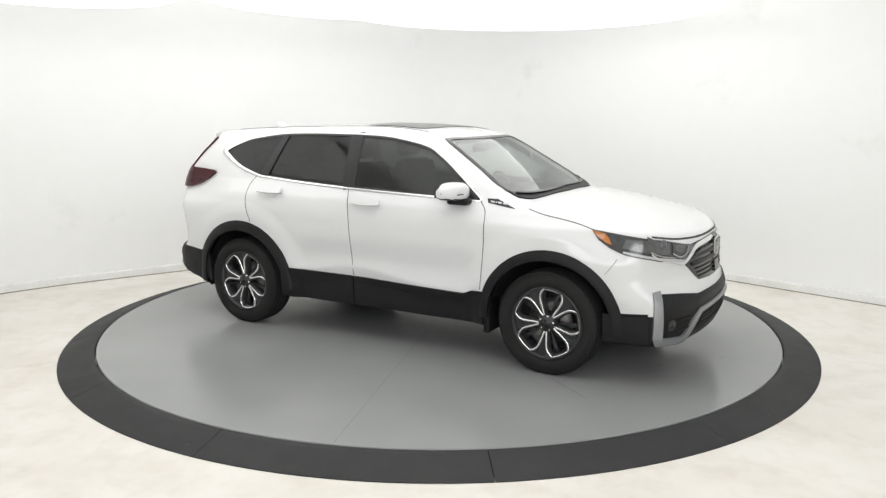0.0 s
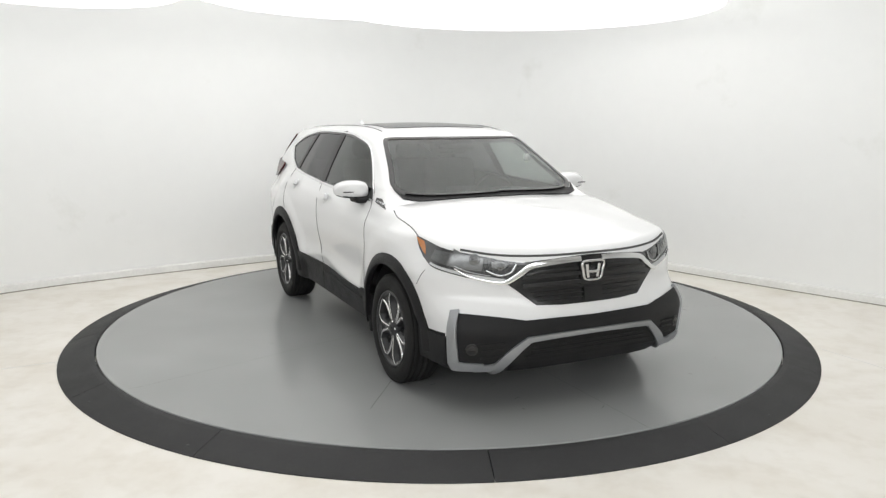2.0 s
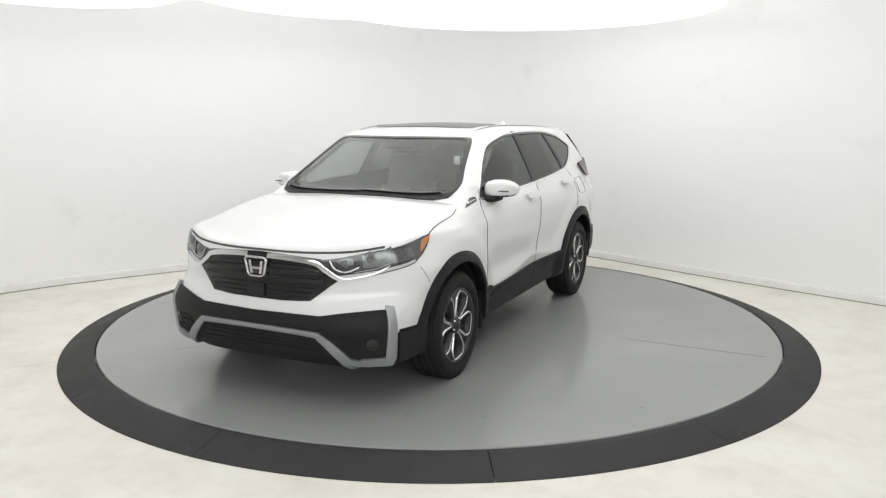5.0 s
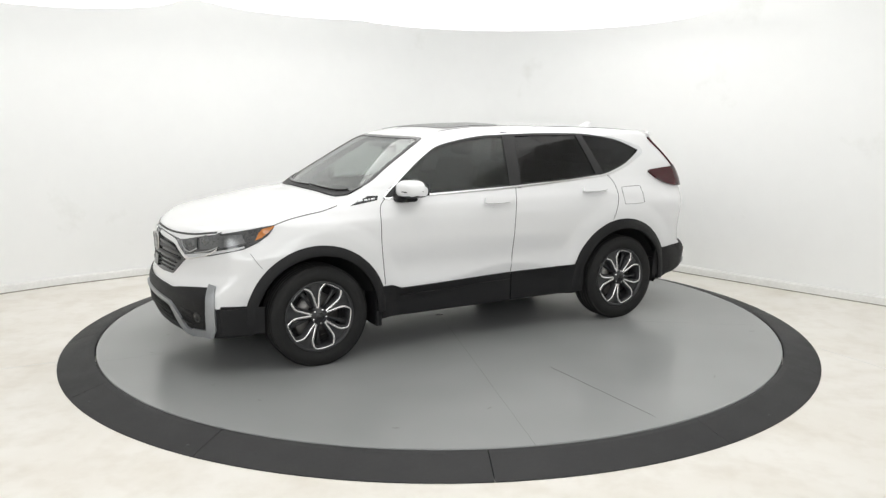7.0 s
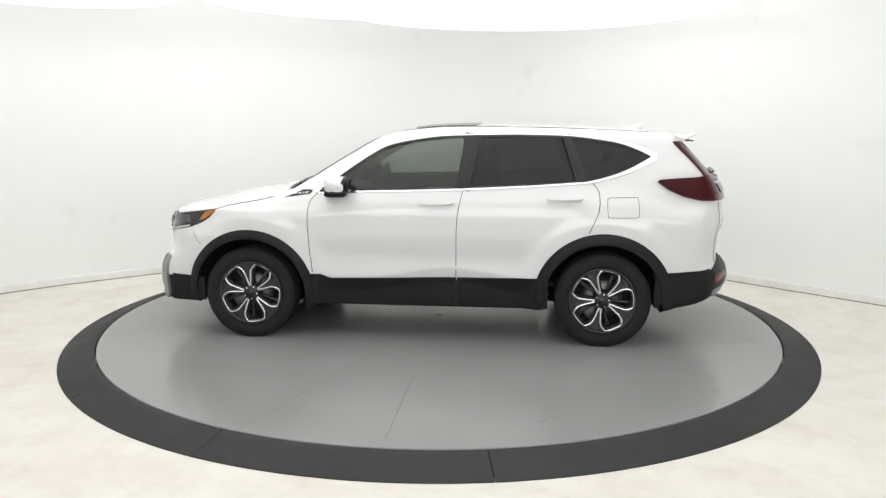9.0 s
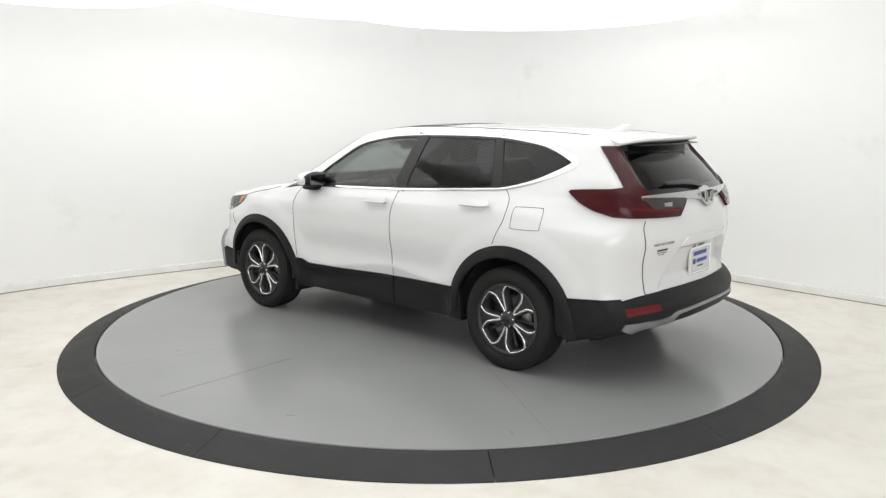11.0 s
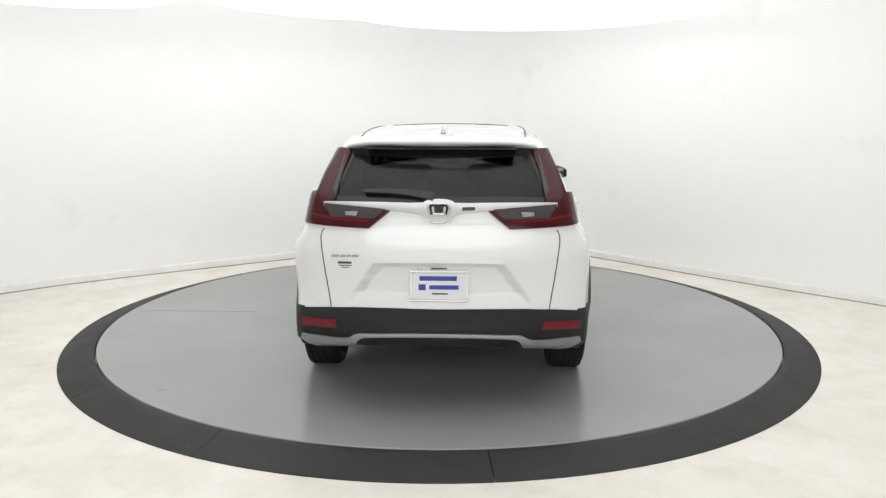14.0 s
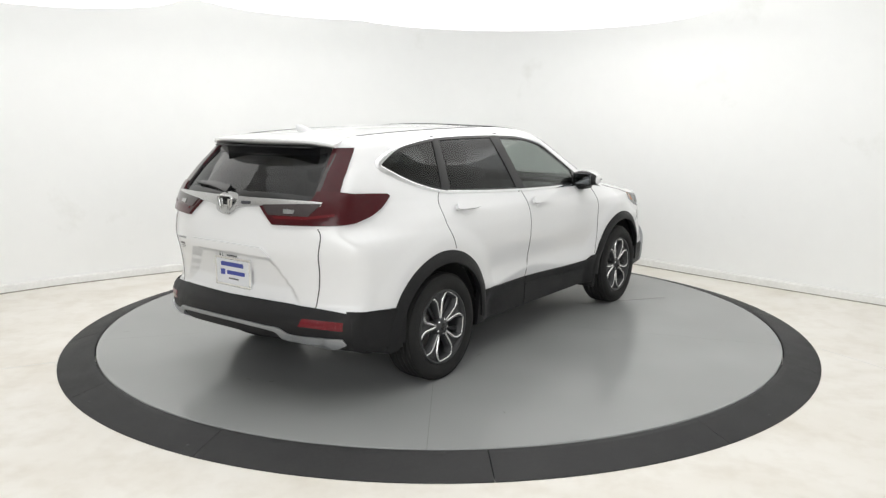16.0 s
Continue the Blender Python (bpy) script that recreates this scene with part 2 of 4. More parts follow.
def room():
    ob = strip_wall("wall_back", WALL_LINE, FLOOR_Z - 0.05, CEIL_Z, 0.2, M_WALL, "smooth white studio wall with a rounded corner and faint scuffs")
    for p in ob.data.polygons:
        p.use_smooth = True
    d = np.gradient(WALL_LINE, axis=0)
    nrm = np.stack([d[:, 1], -d[:, 0]], 1)
    nrm /= np.linalg.norm(nrm, axis=1)[:, None]
    tagged(strip_wall("baseboard", WALL_LINE + nrm * 0.045, FLOOR_Z, FLOOR_Z + 0.085, 0.043, M_BASE, "low cream-white baseboard kerb along the wall", 0.012), category="baseboard")
    # thin grey strip, the gap shadow at the floor put into its colour
    tagged(strip_wall("baseboard_gap_shade", WALL_LINE + nrm * 0.052, FLOOR_Z, FLOOR_Z + 0.009, 0.006, M_GAP_SHADE, "thin dark line for the gap shadow along the foot of the baseboard"), category="joint")
    front = np.array([(9.0, -4.4), (8.6, -9.6), (-8.6, -9.6), (-9.2, -4.4)], float)
    strip_wall("wall_front", front, FLOOR_Z - 0.05, CEIL_Z, 0.2, M_WALL, "plain white studio wall")
    tagged(part("floor", box_bm(-9.6, 9.6, -10, 5, FLOOR_Z - 0.2, FLOOR_Z), M_FLOOR, None, smooth=False), "cream epoxy floor with tan smudges and tyre marks", "floor", kind="structure")
    for x0, y0, x1, y1 in ((-5.0, -2.22, -2.75, -1.09), (2.90, -0.75, 4.4, -3.75)):
        L = math.hypot(x1 - x0, y1 - y0)
        j = tagged(part("floor_joint", box_bm(0, L, -0.002, 0.002, 0.0, 0.0015), M_BASE, None, smooth=False), "thin joint line in the cream floor", "floor joint", kind="structure")
        j.matrix_basis = pose(x0, y0, FLOOR_Z, 0, 0, math.degrees(math.atan2(y1 - y0, x1 - x0)))
    tagged(part("ceiling", box_bm(-9.6, 9.6, -10, 5, CEIL_Z, CEIL_Z + 0.1), M_CEIL, None, smooth=False), "plain white ceiling", "ceiling", kind="structure")
    for x, y, r, z in PANELS:
        e = tagged(new("ceiling_light"), "round glowing white fabric ceiling light panel", "ceiling light", group="round ceiling lights")
        e.location = (x, y, z)
        part("diffuser", lathe([(0.001, 0.0), (r * 0.5, 0.0), (r - 0.03, 0.004), (r - 0.03, 0.03), (0.001, 0.03)], 96, "z"), M_GLOW, e)
        part("rim", lathe([(r - 0.03, 0.0), (r - 0.02, -0.006), (r, 0.0), (r, 0.05), (r - 0.03, 0.05)], 96, "z"), M_GLOW, e, "thin white rim")
        for k in range(3):
            a = k * 2.0944 + 0.4
            part("hanger", lathe([(0.004, 0.05), (0.004, CEIL_Z - z)], 6, "z"), M_CEIL, e).location = (math.cos(a) * r * 0.8, math.sin(a) * r * 0.8, 0)


room()

DISC_R, RING_R = 2.712, 2.967


def turntable():
    """The turning grey deck; its joint lines are recessed dark strips. It turns about its own centre."""
    e = tagged(new("turntable"), "round grey painted steel turntable deck with thin joint lines", "turntable")
    part("frame", lathe([(0.001, -0.012), (DISC_R - 0.004, -0.012), (DISC_R - 0.004, -0.05), (0.001, -0.05)], 96, "z"), M_SEAM, e, "dark steel frame", smooth=False)
    for k in range(5):
        rows = []
        for a in np.linspace(0, 72, 25):
            ring = []
            for r, z in ((0.03, -0.011), (0.03, -0.002), (0.032, 0.0), (DISC_R - 0.005, 0.0), (DISC_R, -0.005), (DISC_R, -0.045), (0.03, -0.045)):
                inset = math.degrees(0.0007 / max(r, 0.03))
                t = radians(72 * k - 0.4 + min(max(a, inset), 72 - inset))
                ring.append((r * math.cos(t), r * math.sin(t), z))
            rows.append(ring)
        part("deck_panel", from_grid(np.array(rows)), M_DISC, e, smooth=False)
    for ang, r0, r1 in ((89.3, 1.6, 2.6), (323.6, 1.3, 2.2)):
        t = radians(ang)
        b = part("paint_scratch", box_bm(r0, r1, -0.001, 0.001, 0.0, 0.001), M_SEAM, e, "thin dark scratch", smooth=False)
        b.rotation_euler = (0, 0, t)
    rnd = random.Random(11)
    for _ in range(22):
        b = part("tyre_mark", box_bm(-rnd.uniform(0.008, 0.03), rnd.uniform(0.008, 0.03), -0.003, 0.003, 0.0, 0.0008), M_MARK, e, "small dark scuff", smooth=False)
        t, r = rnd.uniform(0, 2 * math.pi), rnd.uniform(1.0, 2.6)
        b.matrix_basis = pose(r * math.cos(t), r * math.sin(t), 0.0, 0, 0, rnd.uniform(0, 180))
    return e


def ramp_ring():
    """Static rubber ramp segments round the deck."""
    e = tagged(new("rubber_ramp"), "black rubber ramp ring in segments around the turntable", "ramp")
    cuts = [-168.0, -141.5, -115.8, -84.8, -57.9, -28, 1, 30, 59, 89, 118, 147, 192]
    for a0, a1 in zip(cuts[:-1], cuts[1:]):
        a = np.radians(np.linspace(a0 + 0.04, a1 - 0.04, 16))
        prof = [(DISC_R + 0.008, FLOOR_Z), (DISC_R + 0.008, -0.004), (DISC_R + 0.02, 0.0), (DISC_R + 0.05, -0.004), (RING_R - 0.02, FLOOR_Z + 0.012), (RING_R, FLOOR_Z + 0.006), (RING_R, FLOOR_Z)]
        P = np.array([[(math.cos(t) * r, math.sin(t) * r, z) for r, z in prof] for t in a])
        bm = from_grid(P)
        for ring in (P[0], P[-1]):
            bm.faces.new([bm.verts.new(v) for v in ring])
        part("ramp_segment", bm, M_RING, e, smooth=False)
    rnd = random.Random(4)
    for k in range(16):
        t = math.radians(-165 + k * 9.7 + rnd.uniform(-2, 2))
        r = DISC_R + rnd.choice((0.05, 0.06, 0.19))
        z = 0.0 - (r - DISC_R) / (RING_R - DISC_R) * 0.055
        b = part("bolt", lathe([(0.001, 0.003), (0.008, 0.003), (0.011, -0.004)], 10, "z"), M_SEAM, e)
        b.location = (math.cos(t) * r, math.sin(t) * r, z)
    return e


TABLE = turntable()
ramp_ring()

# ---- the car: a smooth shell from fitted side, top, front and rear curves ----
def curve(xs, ys):
    xs, ys = np.array(xs, float), np.array(ys, float)
    m = np.gradient(ys, xs)

    def fn(x):
        x = np.clip(np.asarray(x, float), xs[0], xs[-1])
        i = np.clip(np.searchsorted(xs, x) - 1, 0, len(xs) - 2)
        h = xs[i + 1] - xs[i]
        s = (x - xs[i]) / h
        return (2 * s ** 3 - 3 * s * s + 1) * ys[i] + (s ** 3 - 2 * s * s + s) * h * m[i] + (-2 * s ** 3 + 3 * s * s) * ys[i + 1] + (s ** 3 - s * s) * h * m[i + 1]
    return fn


TOP = curve([-2.5, -2.06, -1.83, -1.53, -1.07, -0.6, -0.3, -0.05, 0.15, 0.30, 0.42, 0.56, 0.75, 0.9, 1.02, 1.10, 1.20, 1.34, 1.59, 1.85, 2.05, 2.2, 2.5],
            [1.50, 1.555, 1.574, 1.594, 1.614, 1.624, 1.625, 1.616, 1.595, 1.566, 1.523, 1.447, 1.335, 1.243, 1.172, 1.142, 1.130, 1.111, 1.070, 1.016, 0.965, 0.905, 0.62])
FRONT = curve([0.1, 0.2, 0.3, 0.42, 0.5, 0.58, 0.66, 0.76, 0.86, 0.95, 1.2], [2.08, 2.16, 2.215, 2.235, 2.245, 2.225, 2.205, 2.195, 2.185, 2.17, 2.1])
REAR = curve([0.1, 0.25, 0.34, 0.45, 0.56, 0.60, 0.66, 0.8, 0.92, 1.02, 1.12, 1.2, 1.35, 1.5, 1.56, 1.8], [2.18, 2.25, 2.31, 2.345, 2.335, 2.295, 2.285, 2.295, 2.32, 2.31, 2.285, 2.25, 2.12, 1.975, 1.945, 1.9])
SIDE = curve([0.1, 0.25, 0.4, 0.55, 0.7, 0.85, 0.98, 1.06, 1.12, 1.16, 1.3, 1.42, 1.53, 1.62, 1.8], [0.85, 0.885, 0.9, 0.902, 0.907, 0.915, 0.912, 0.893, 0.862, 0.842, 0.773, 0.706, 0.64, 0.575, 0.44])


HUB_X, HUB_Y, HUB_Z, TYRE_R = 1.33, 0.912, 0.348, 0.352


def smax(a, b, k):
    h = np.maximum(k - np.abs(a - b), 0) / k
    return np.maximum(a, b) + h * h * k * 0.25


def side_width(x, z):
    s = SIDE(z)
    s = s - 0.085 * np.clip((x - 1.25) / 0.85, 0, 2) ** 2 - 0.085 * np.clip((-1.45 - x) / 0.8, 0, 2) ** 2 * np.clip((1.3 - z) / 0.25, 0, 1)
    up = np.clip((z - 0.98) / 0.2, 0, 1)
    lean = 1 + 2.2 * np.clip((z - 1.2) / 0.3, 0, 1)
    s = s - up * (0.055 * lean * np.clip(x + 0.1, 0, 2) ** 2 + 0.04 * np.clip(-0.85 - x, 0, 2))
    s = s - 0.02 * np.clip((x - 0.6) / 0.6, 0, 1) * np.clip((z - 0.93) / 0.1, 0, 1) - 0.055 * np.clip((x - 1.28) / 0.4, 0, 1) * np.clip((z - 0.78) / 0.15, 0, 1)
    mid = np.exp(-((z - 0.62) / 0.12) ** 2) * np.clip((0.95 - np.abs(x + 0.02)) / 0.25, 0, 1)
    # flared edge over each wheel, tuck above the sill, cut-in under the tail lamps
    for cx in (HUB_X, -HUB_X):
        r = np.sqrt((x - cx) ** 2 + (z - HUB_Z) ** 2)
        s = s + 0.016 * np.clip((0.66 - r) / 0.09, 0, 1) * np.clip((z - 0.45) / 0.1, 0, 1)
    sill = 0.485 + 0.085 * np.exp(-((x + 0.2) / 0.42) ** 2)
    s = s - 0.42 * np.clip(sill - z, 0, 0.1) * np.clip((0.85 - np.abs(x)) / 0.1, 0, 1)
    s = s - 0.04 * np.clip((-1.5 - x) / 0.4, 0, 1) * np.exp(-((z - 1.06) / 0.09) ** 2)
    return s - 0.022 * mid


def front_sweep(y, z):
    """How far the nose falls back towards the corners: boxy bumper below, swept lamps above."""
    k = np.clip((z - 0.50) / 0.2, 0, 1)
    k = k * k * (3 - 2 * k)
    return (0.22 + 0.08 * k) * y * y + (0.09 + 0.07 * k) * y ** 4


def rear_sweep(y):
    return 0.21 * y * y + 0.19 * y ** 4


def tail_recess(y, z):
    """Shallow flared recess round the plate."""
    half = 0.345 + (0.885 - z) * 0.75
    return 0.042 * np.clip((0.885 - z) / 0.015, 0, 1) * np.clip((z - 0.60) / 0.10, 0, 1) * np.clip((half - y) / 0.035, 0, 1)


def shell(p):
    x, y, z = p[..., 0], np.abs(p[..., 1]), p[..., 2]
    crown = np.where(x > 1.1, 0.05, 0.065)
    d = smax(y - side_width(x, z), (z - (TOP(x) - crown * y * y)) * 0.85, 0.05)
    d = smax(d, x - (FRONT(z) - front_sweep(y, z)), 0.06)
    d = smax(d, -x - (REAR(z) - rear_sweep(y) - tail_recess(y, z)), 0.06)
    return smax(d, 0.255 + 0.16 * np.clip((-1.75 - x) / 0.5, 0, 1) - z, 0.04)


def root(start, way, far=1.6):
    """Distance along way from start to the shell, by halving."""
    lo, hi = np.zeros(start.shape[:-1]), np.full(start.shape[:-1], far)
    for _ in range(26):
        mid = (lo + hi) / 2
        inside = shell(start + way * mid[..., None]) < 0
        lo, hi = np.where(inside, mid, lo), np.where(inside, hi, mid)
    return start + way * lo[..., None]


def normal(p, e=0.006):
    g = np.stack([shell(p + np.eye(3)[k] * e) - shell(p - np.eye(3)[k] * e) for k in range(3)], -1)
    return g / np.maximum(np.linalg.norm(g, axis=-1), 1e-9)[..., None]


def on_shell(uv, view, off=0.0):
    """Points of a view (left, right: x,z; front, rear: y,z as seen from a distant eye; tail: exact y,z; top: y,x) laid on the shell, off metres proud."""
    uv = np.asarray(uv, float)
    u, v = uv[..., 0], uv[..., 1]
    o = np.zeros(u.shape)
    if view in ("left", "right"):
        s = 1.0 if view == "left" else -1.0
        st, way = np.stack([u, o, v], -1), np.array([0, s, 0.0])
    elif view.startswith("corner"):
        # u: degrees round an upright pivot inside the corner, from straight ahead (or astern) to the side
        e, s = (1.0 if "front" in view else -1.0), (1.0 if "left" in view else -1.0)
        a = np.radians(u)
        st, way = np.stack([o + e * 1.7, o + s * 0.42, v], -1), np.stack([e * np.cos(a), s * np.sin(a), o], -1)
    elif view == "front":
        d = FRONT(v) - front_sweep(np.abs(u), v) - 2.05
        u, v = u * (1 - d / 4.4), v + d * (1.706 - v) / 4.4
        st, way = np.stack([o + 1.0, u, v], -1), np.array([1.0, 0, 0])
    elif view in ("rear", "tail"):
        if view == "rear":
            d = REAR(v) - rear_sweep(np.abs(u)) - 2.2
            u, v = u * (1 - d / 4.2), v + d * (1.706 - v) / 4.2
        st, way = np.stack([o - 1.0, u, v], -1), np.array([-1.0, 0, 0])
    else:
        st, way = np.stack([v, u, o + 0.6], -1), np.array([0, 0, 1.0])
    p = root(st, np.broadcast_to(way, st.shape), 1.6)
    if np.any(off):
        p = p + normal(p) * (np.asarray(off)[..., None] if np.ndim(off) else off)
    return p


def span(poly, u):
    """Lowest and highest v of a closed outline at each u."""
    lo, hi = np.full(len(u), 1e9), np.full(len(u), -1e9)
    q = np.roll(poly, -1, 0)
    for a, b in zip(poly, q):
        if abs(a[0] - b[0]) < 1e-9:
            continue
        s = (u - a[0]) / (b[0] - a[0])
        ok = (s >= -1e-9) & (s <= 1 + 1e-9)
        v = a[1] + s * (b[1] - a[1])
        lo, hi = np.where(ok, np.minimum(lo, v), lo), np.where(ok, np.maximum(hi, v), hi)
    return lo, hi


def solid(P0, P1):
    """Closed slab between an outer grid P0 and an inner grid P1."""
    bm = bmesh.new()
    R, C = P0.shape[:2]
    a = [[bm.verts.new(P0[i, j]) for j in range(C)] for i in range(R)]
    b = [[bm.verts.new(P1[i, j]) for j in range(C)] for i in range(R)]
    for i in range(R - 1):
        for j in range(C - 1):
            bm.faces.new((a[i][j], a[i + 1][j], a[i + 1][j + 1], a[i][j + 1]))
            bm.faces.new((b[i][j + 1], b[i + 1][j + 1], b[i + 1][j], b[i][j]))
    for i in range(R - 1):
        for j in (0, C - 1):
            bm.faces.new((a[i][j], b[i][j], b[i + 1][j], a[i + 1][j]))
    for j in range(C - 1):
        for i in (0, R - 1):
            bm.faces.new((a[i][j + 1], b[i][j + 1], b[i][j], a[i][j]))
    return bm


def patch(name, outline, view, material, parent, off=0.004, thick=0.012, cols=24, rows=8, label="", smooth_n=0, round_off=True):
    poly = smooth_path(outline, smooth_n, True) if smooth_n else np.array(outline, float)
    u0, u1 = poly[:, 0].min(), poly[:, 0].max()
    e = (u1 - u0) * 1e-4
    u = np.unique(np.concatenate([np.linspace(u0 + e, u1 - e, cols), np.clip(poly[:, 0], u0 + e, u1 - e)])) if not smooth_n else u0 + e + (u1 - u0 - 2 * e) * (0.5 - 0.5 * np.cos(np.linspace(0, math.pi, cols)))
    lo, hi = span(poly, u)
    s = np.linspace(0, 1, rows)
    uv = np.stack([np.repeat(u[:, None], rows, 1), lo[:, None] + (hi - lo)[:, None] * s], -1)
    ob = part(name, solid(on_shell(uv, view, off), on_shell(uv, view, off - thick)), material, parent, label)
    crease(ob)
    return ob


def crease(ob, angle=40):
    """Sharp shading where faces meet at more than the angle."""
    bm = bmesh.new()
    bm.from_mesh(ob.data)
    for ed in bm.edges:
        if len(ed.link_faces) == 2 and ed.calc_face_angle(0) > radians(angle):
            ed.smooth = False
    bm.to_mesh(ob.data)
    bm.free()
    return ob


def ribbon(name, path, width, view, material, parent, off=0.004, thick=0.01, n=6, label="", closed=False, straight=False):
    p = np.array(path, float) if straight else smooth_path(path, n, closed)
    if straight:
        p = np.concatenate([np.linspace(a, b, n, endpoint=False) for a, b in zip(p[:-1], p[1:])] + [p[-1:]])
    if closed:
        p = np.concatenate([p, p[:1]])
    d = np.gradient(p, axis=0)
    nr = np.stack([-d[:, 1], d[:, 0]], 1)
    nr /= np.maximum(np.linalg.norm(nr, axis=1), 1e-9)[:, None]
    w = np.asarray(width, float) * np.ones(len(p)) if np.ndim(width) == 0 else np.interp(np.linspace(0, 1, len(p)), np.linspace(0, 1, len(width)), width)
    cols = []
    for s in (-0.5, 0.0, 0.5):
        cols.append(p + nr * (w * s)[:, None])
    uv = np.stack(cols, 1)
    offs = np.array([off, off + min(thick, 0.004) * 0.4, off])
    offs = np.broadcast_to(offs, uv.shape[:2])
    return crease(part(name, solid(on_shell(uv, view, offs), on_shell(uv, view, offs - thick)), material, parent, label))


def inside(poly, pts):
    x, y = pts[:, 0], pts[:, 1]
    r = np.zeros(len(pts), bool)
    for a, b in zip(poly, np.roll(poly, -1, 0)):
        if a[1] == b[1]:
            continue
        c = ((a[1] > y) != (b[1] > y)) & (x < (b[0] - a[0]) * (y - a[1]) / (b[1] - a[1]) + a[0])
        r ^= c
    return r


# outlines on the car's side (x, z)
DLO_LOW = [(0.80, 1.118), (0.64, 1.122), (0.2, 1.135), (-0.25, 1.150), (-0.7, 1.172), (-1.10, 1.198), (-1.25, 1.215), (-1.45, 1.270), (-1.625, 1.348), (-1.69, 1.395)]
DLO_TOP = [(-1.62, 1.438), (-1.45, 1.494), (-1.25, 1.525), (-1.05, 1.545), (-0.7, 1.553), (-0.3, 1.547), (-0.03, 1.531), (0.268, 1.475), (0.42, 1.40), (0.57, 1.30), (0.72, 1.19)]
DLO = smooth_path(DLO_LOW + DLO_TOP, 6, True)
SCREEN = smooth_path([(0.0, 1.10), (0.3, 1.085), (0.55, 1.035), (0.675, 0.965), (0.712, 0.88), (0.665, 0.72), (0.615, 0.53), (0.58, 0.41), (0.53, 0.375), (0.3, 0.40), (0.0, 0.415), (-0.3, 0.40), (-0.53, 0.375), (-0.58, 0.41), (-0.615, 0.53), (-0.665, 0.72), (-0.712, 0.88), (-0.675, 0.965), (-0.55, 1.035), (-0.3, 1.085)], 5, True)
BACKLIGHT = smooth_path([(0.0, 1.225), (0.4, 1.225), (0.62, 1.222), (0.593, 1.32), (0.535, 1.48), (0.47, 1.515), (0.0, 1.525), (-0.47, 1.515), (-0.535, 1.48), (-0.593, 1.32), (-0.62, 1.222), (-0.4, 1.225)], 5, True)
ARCH = [(HUB_X, 0.43), (-HUB_X, 0.43)]


def shell_mesh(inset=0.0):
    """The closed body skin on a box grid, with the glazed openings and wheel wells left open."""
    xs = np.linspace(-2.45, 2.35, 216)
    ys = np.linspace(-0.9, 0.9, 86)
    zs = np.linspace(0.2, 1.55, 84)
    faces, verts, index = [], [], {}

    def vid(p):
        k = (round(p[0], 4), round(p[1], 4), round(p[2], 4))
        if k not in index:
            index[k] = len(verts)
            verts.append(p)
        return index[k]

    def sheet(A, B, fn):
        g = [[vid(fn(a, b)) for b in B] for a in A]
        for i in range(len(A) - 1):
            for j in range(len(B) - 1):
                faces.append((g[i][j], g[i + 1][j], g[i + 1][j + 1], g[i][j + 1]))
    for yy in (-0.9, 0.9):
        sheet(xs, zs, lambda a, b: (a, yy, b))
    for zz in (0.2, 1.55):
        sheet(xs, ys, lambda a, b: (a, b, zz))
    for xx in (-2.45, 2.35):
        sheet(ys, zs, lambda a, b: (xx, a, b))
    V = np.array(verts)
    st = np.zeros_like(V)
    st[:, 0] = np.clip(V[:, 0], -1.75, 1.75)
    st[:, 2] = 0.72
    way = V - st
    way /= np.linalg.norm(way, axis=1)[:, None]
    P = root(st, way, 1.6)
    if inset:
        P = P - normal(P) * inset
    F = np.array(faces)
    keep = np.ones(len(F), bool)
    cen = P[F].mean(1)
    nrm = normal(cen)

    def cut(poly, cols, cond):
        ins = inside(poly, P[:, cols])
        keep[:] &= ~(ins[F].all(1) & cond)
    cut(DLO, [0, 2], np.abs(nrm[:, 1]) > 0.5)
    cut(SCREEN, [1, 0], (nrm[:, 2] > 0.3) & (cen[:, 0] > 0.2))
    cut(BACKLIGHT, [1, 2], (cen[:, 0] < -1.8) & (nrm[:, 0] < -0.2))
    for cx, r in ARCH:
        keep &= ~(((cen[:, 0] - cx) ** 2 + (cen[:, 2] - HUB_Z) ** 2 < (r + 0.022) ** 2) & (np.abs(nrm[:, 1]) > 0.35) & (cen[:, 2] < 0.85))
        keep &= ~((np.abs(cen[:, 0] - cx) < r) & (cen[:, 2] < 0.5) & (np.abs(cen[:, 1]) > 0.55))
    F = F[keep]
    used = np.unique(F)
    remap = np.full(len(P), -1)
    remap[used] = np.arange(len(used))
    me = bpy.data.meshes.new("shell")
    me.from_pydata(P[used].tolist(), [], remap[F].tolist())
    bm = bmesh.new()
    bm.from_mesh(me)
    bpy.data.meshes.remove(me)
    return bm


def build_car():
    car = tagged(new("car"), "white compact crossover car with black lower cladding on the turntable", "car")
    upper = shell_mesh()
    lower = upper.copy()
    dark = lambda f: f.calc_center_median().z < 0.47
    bmesh.ops.delete(upper, geom=[f for f in upper.faces if dark(f)], context="FACES")
    bmesh.ops.delete(lower, geom=[f for f in lower.faces if not dark(f)], context="FACES")
    body = part("body", upper, M_PAINT, car, "white pearl painted body shell")
    part("lower_body", lower, M_BLACKP, car, "black lower body and sills")
    lining = part("cabin_lining", shell_mesh(0.035), M_CABIN, car, "dark cabin lining")
    glazing(car)
    side_trim(car)
    front_end(car, body)
    rear_end(car, body)
    roof_parts(car)
    cabin(car)
    wheels(car)
    return car


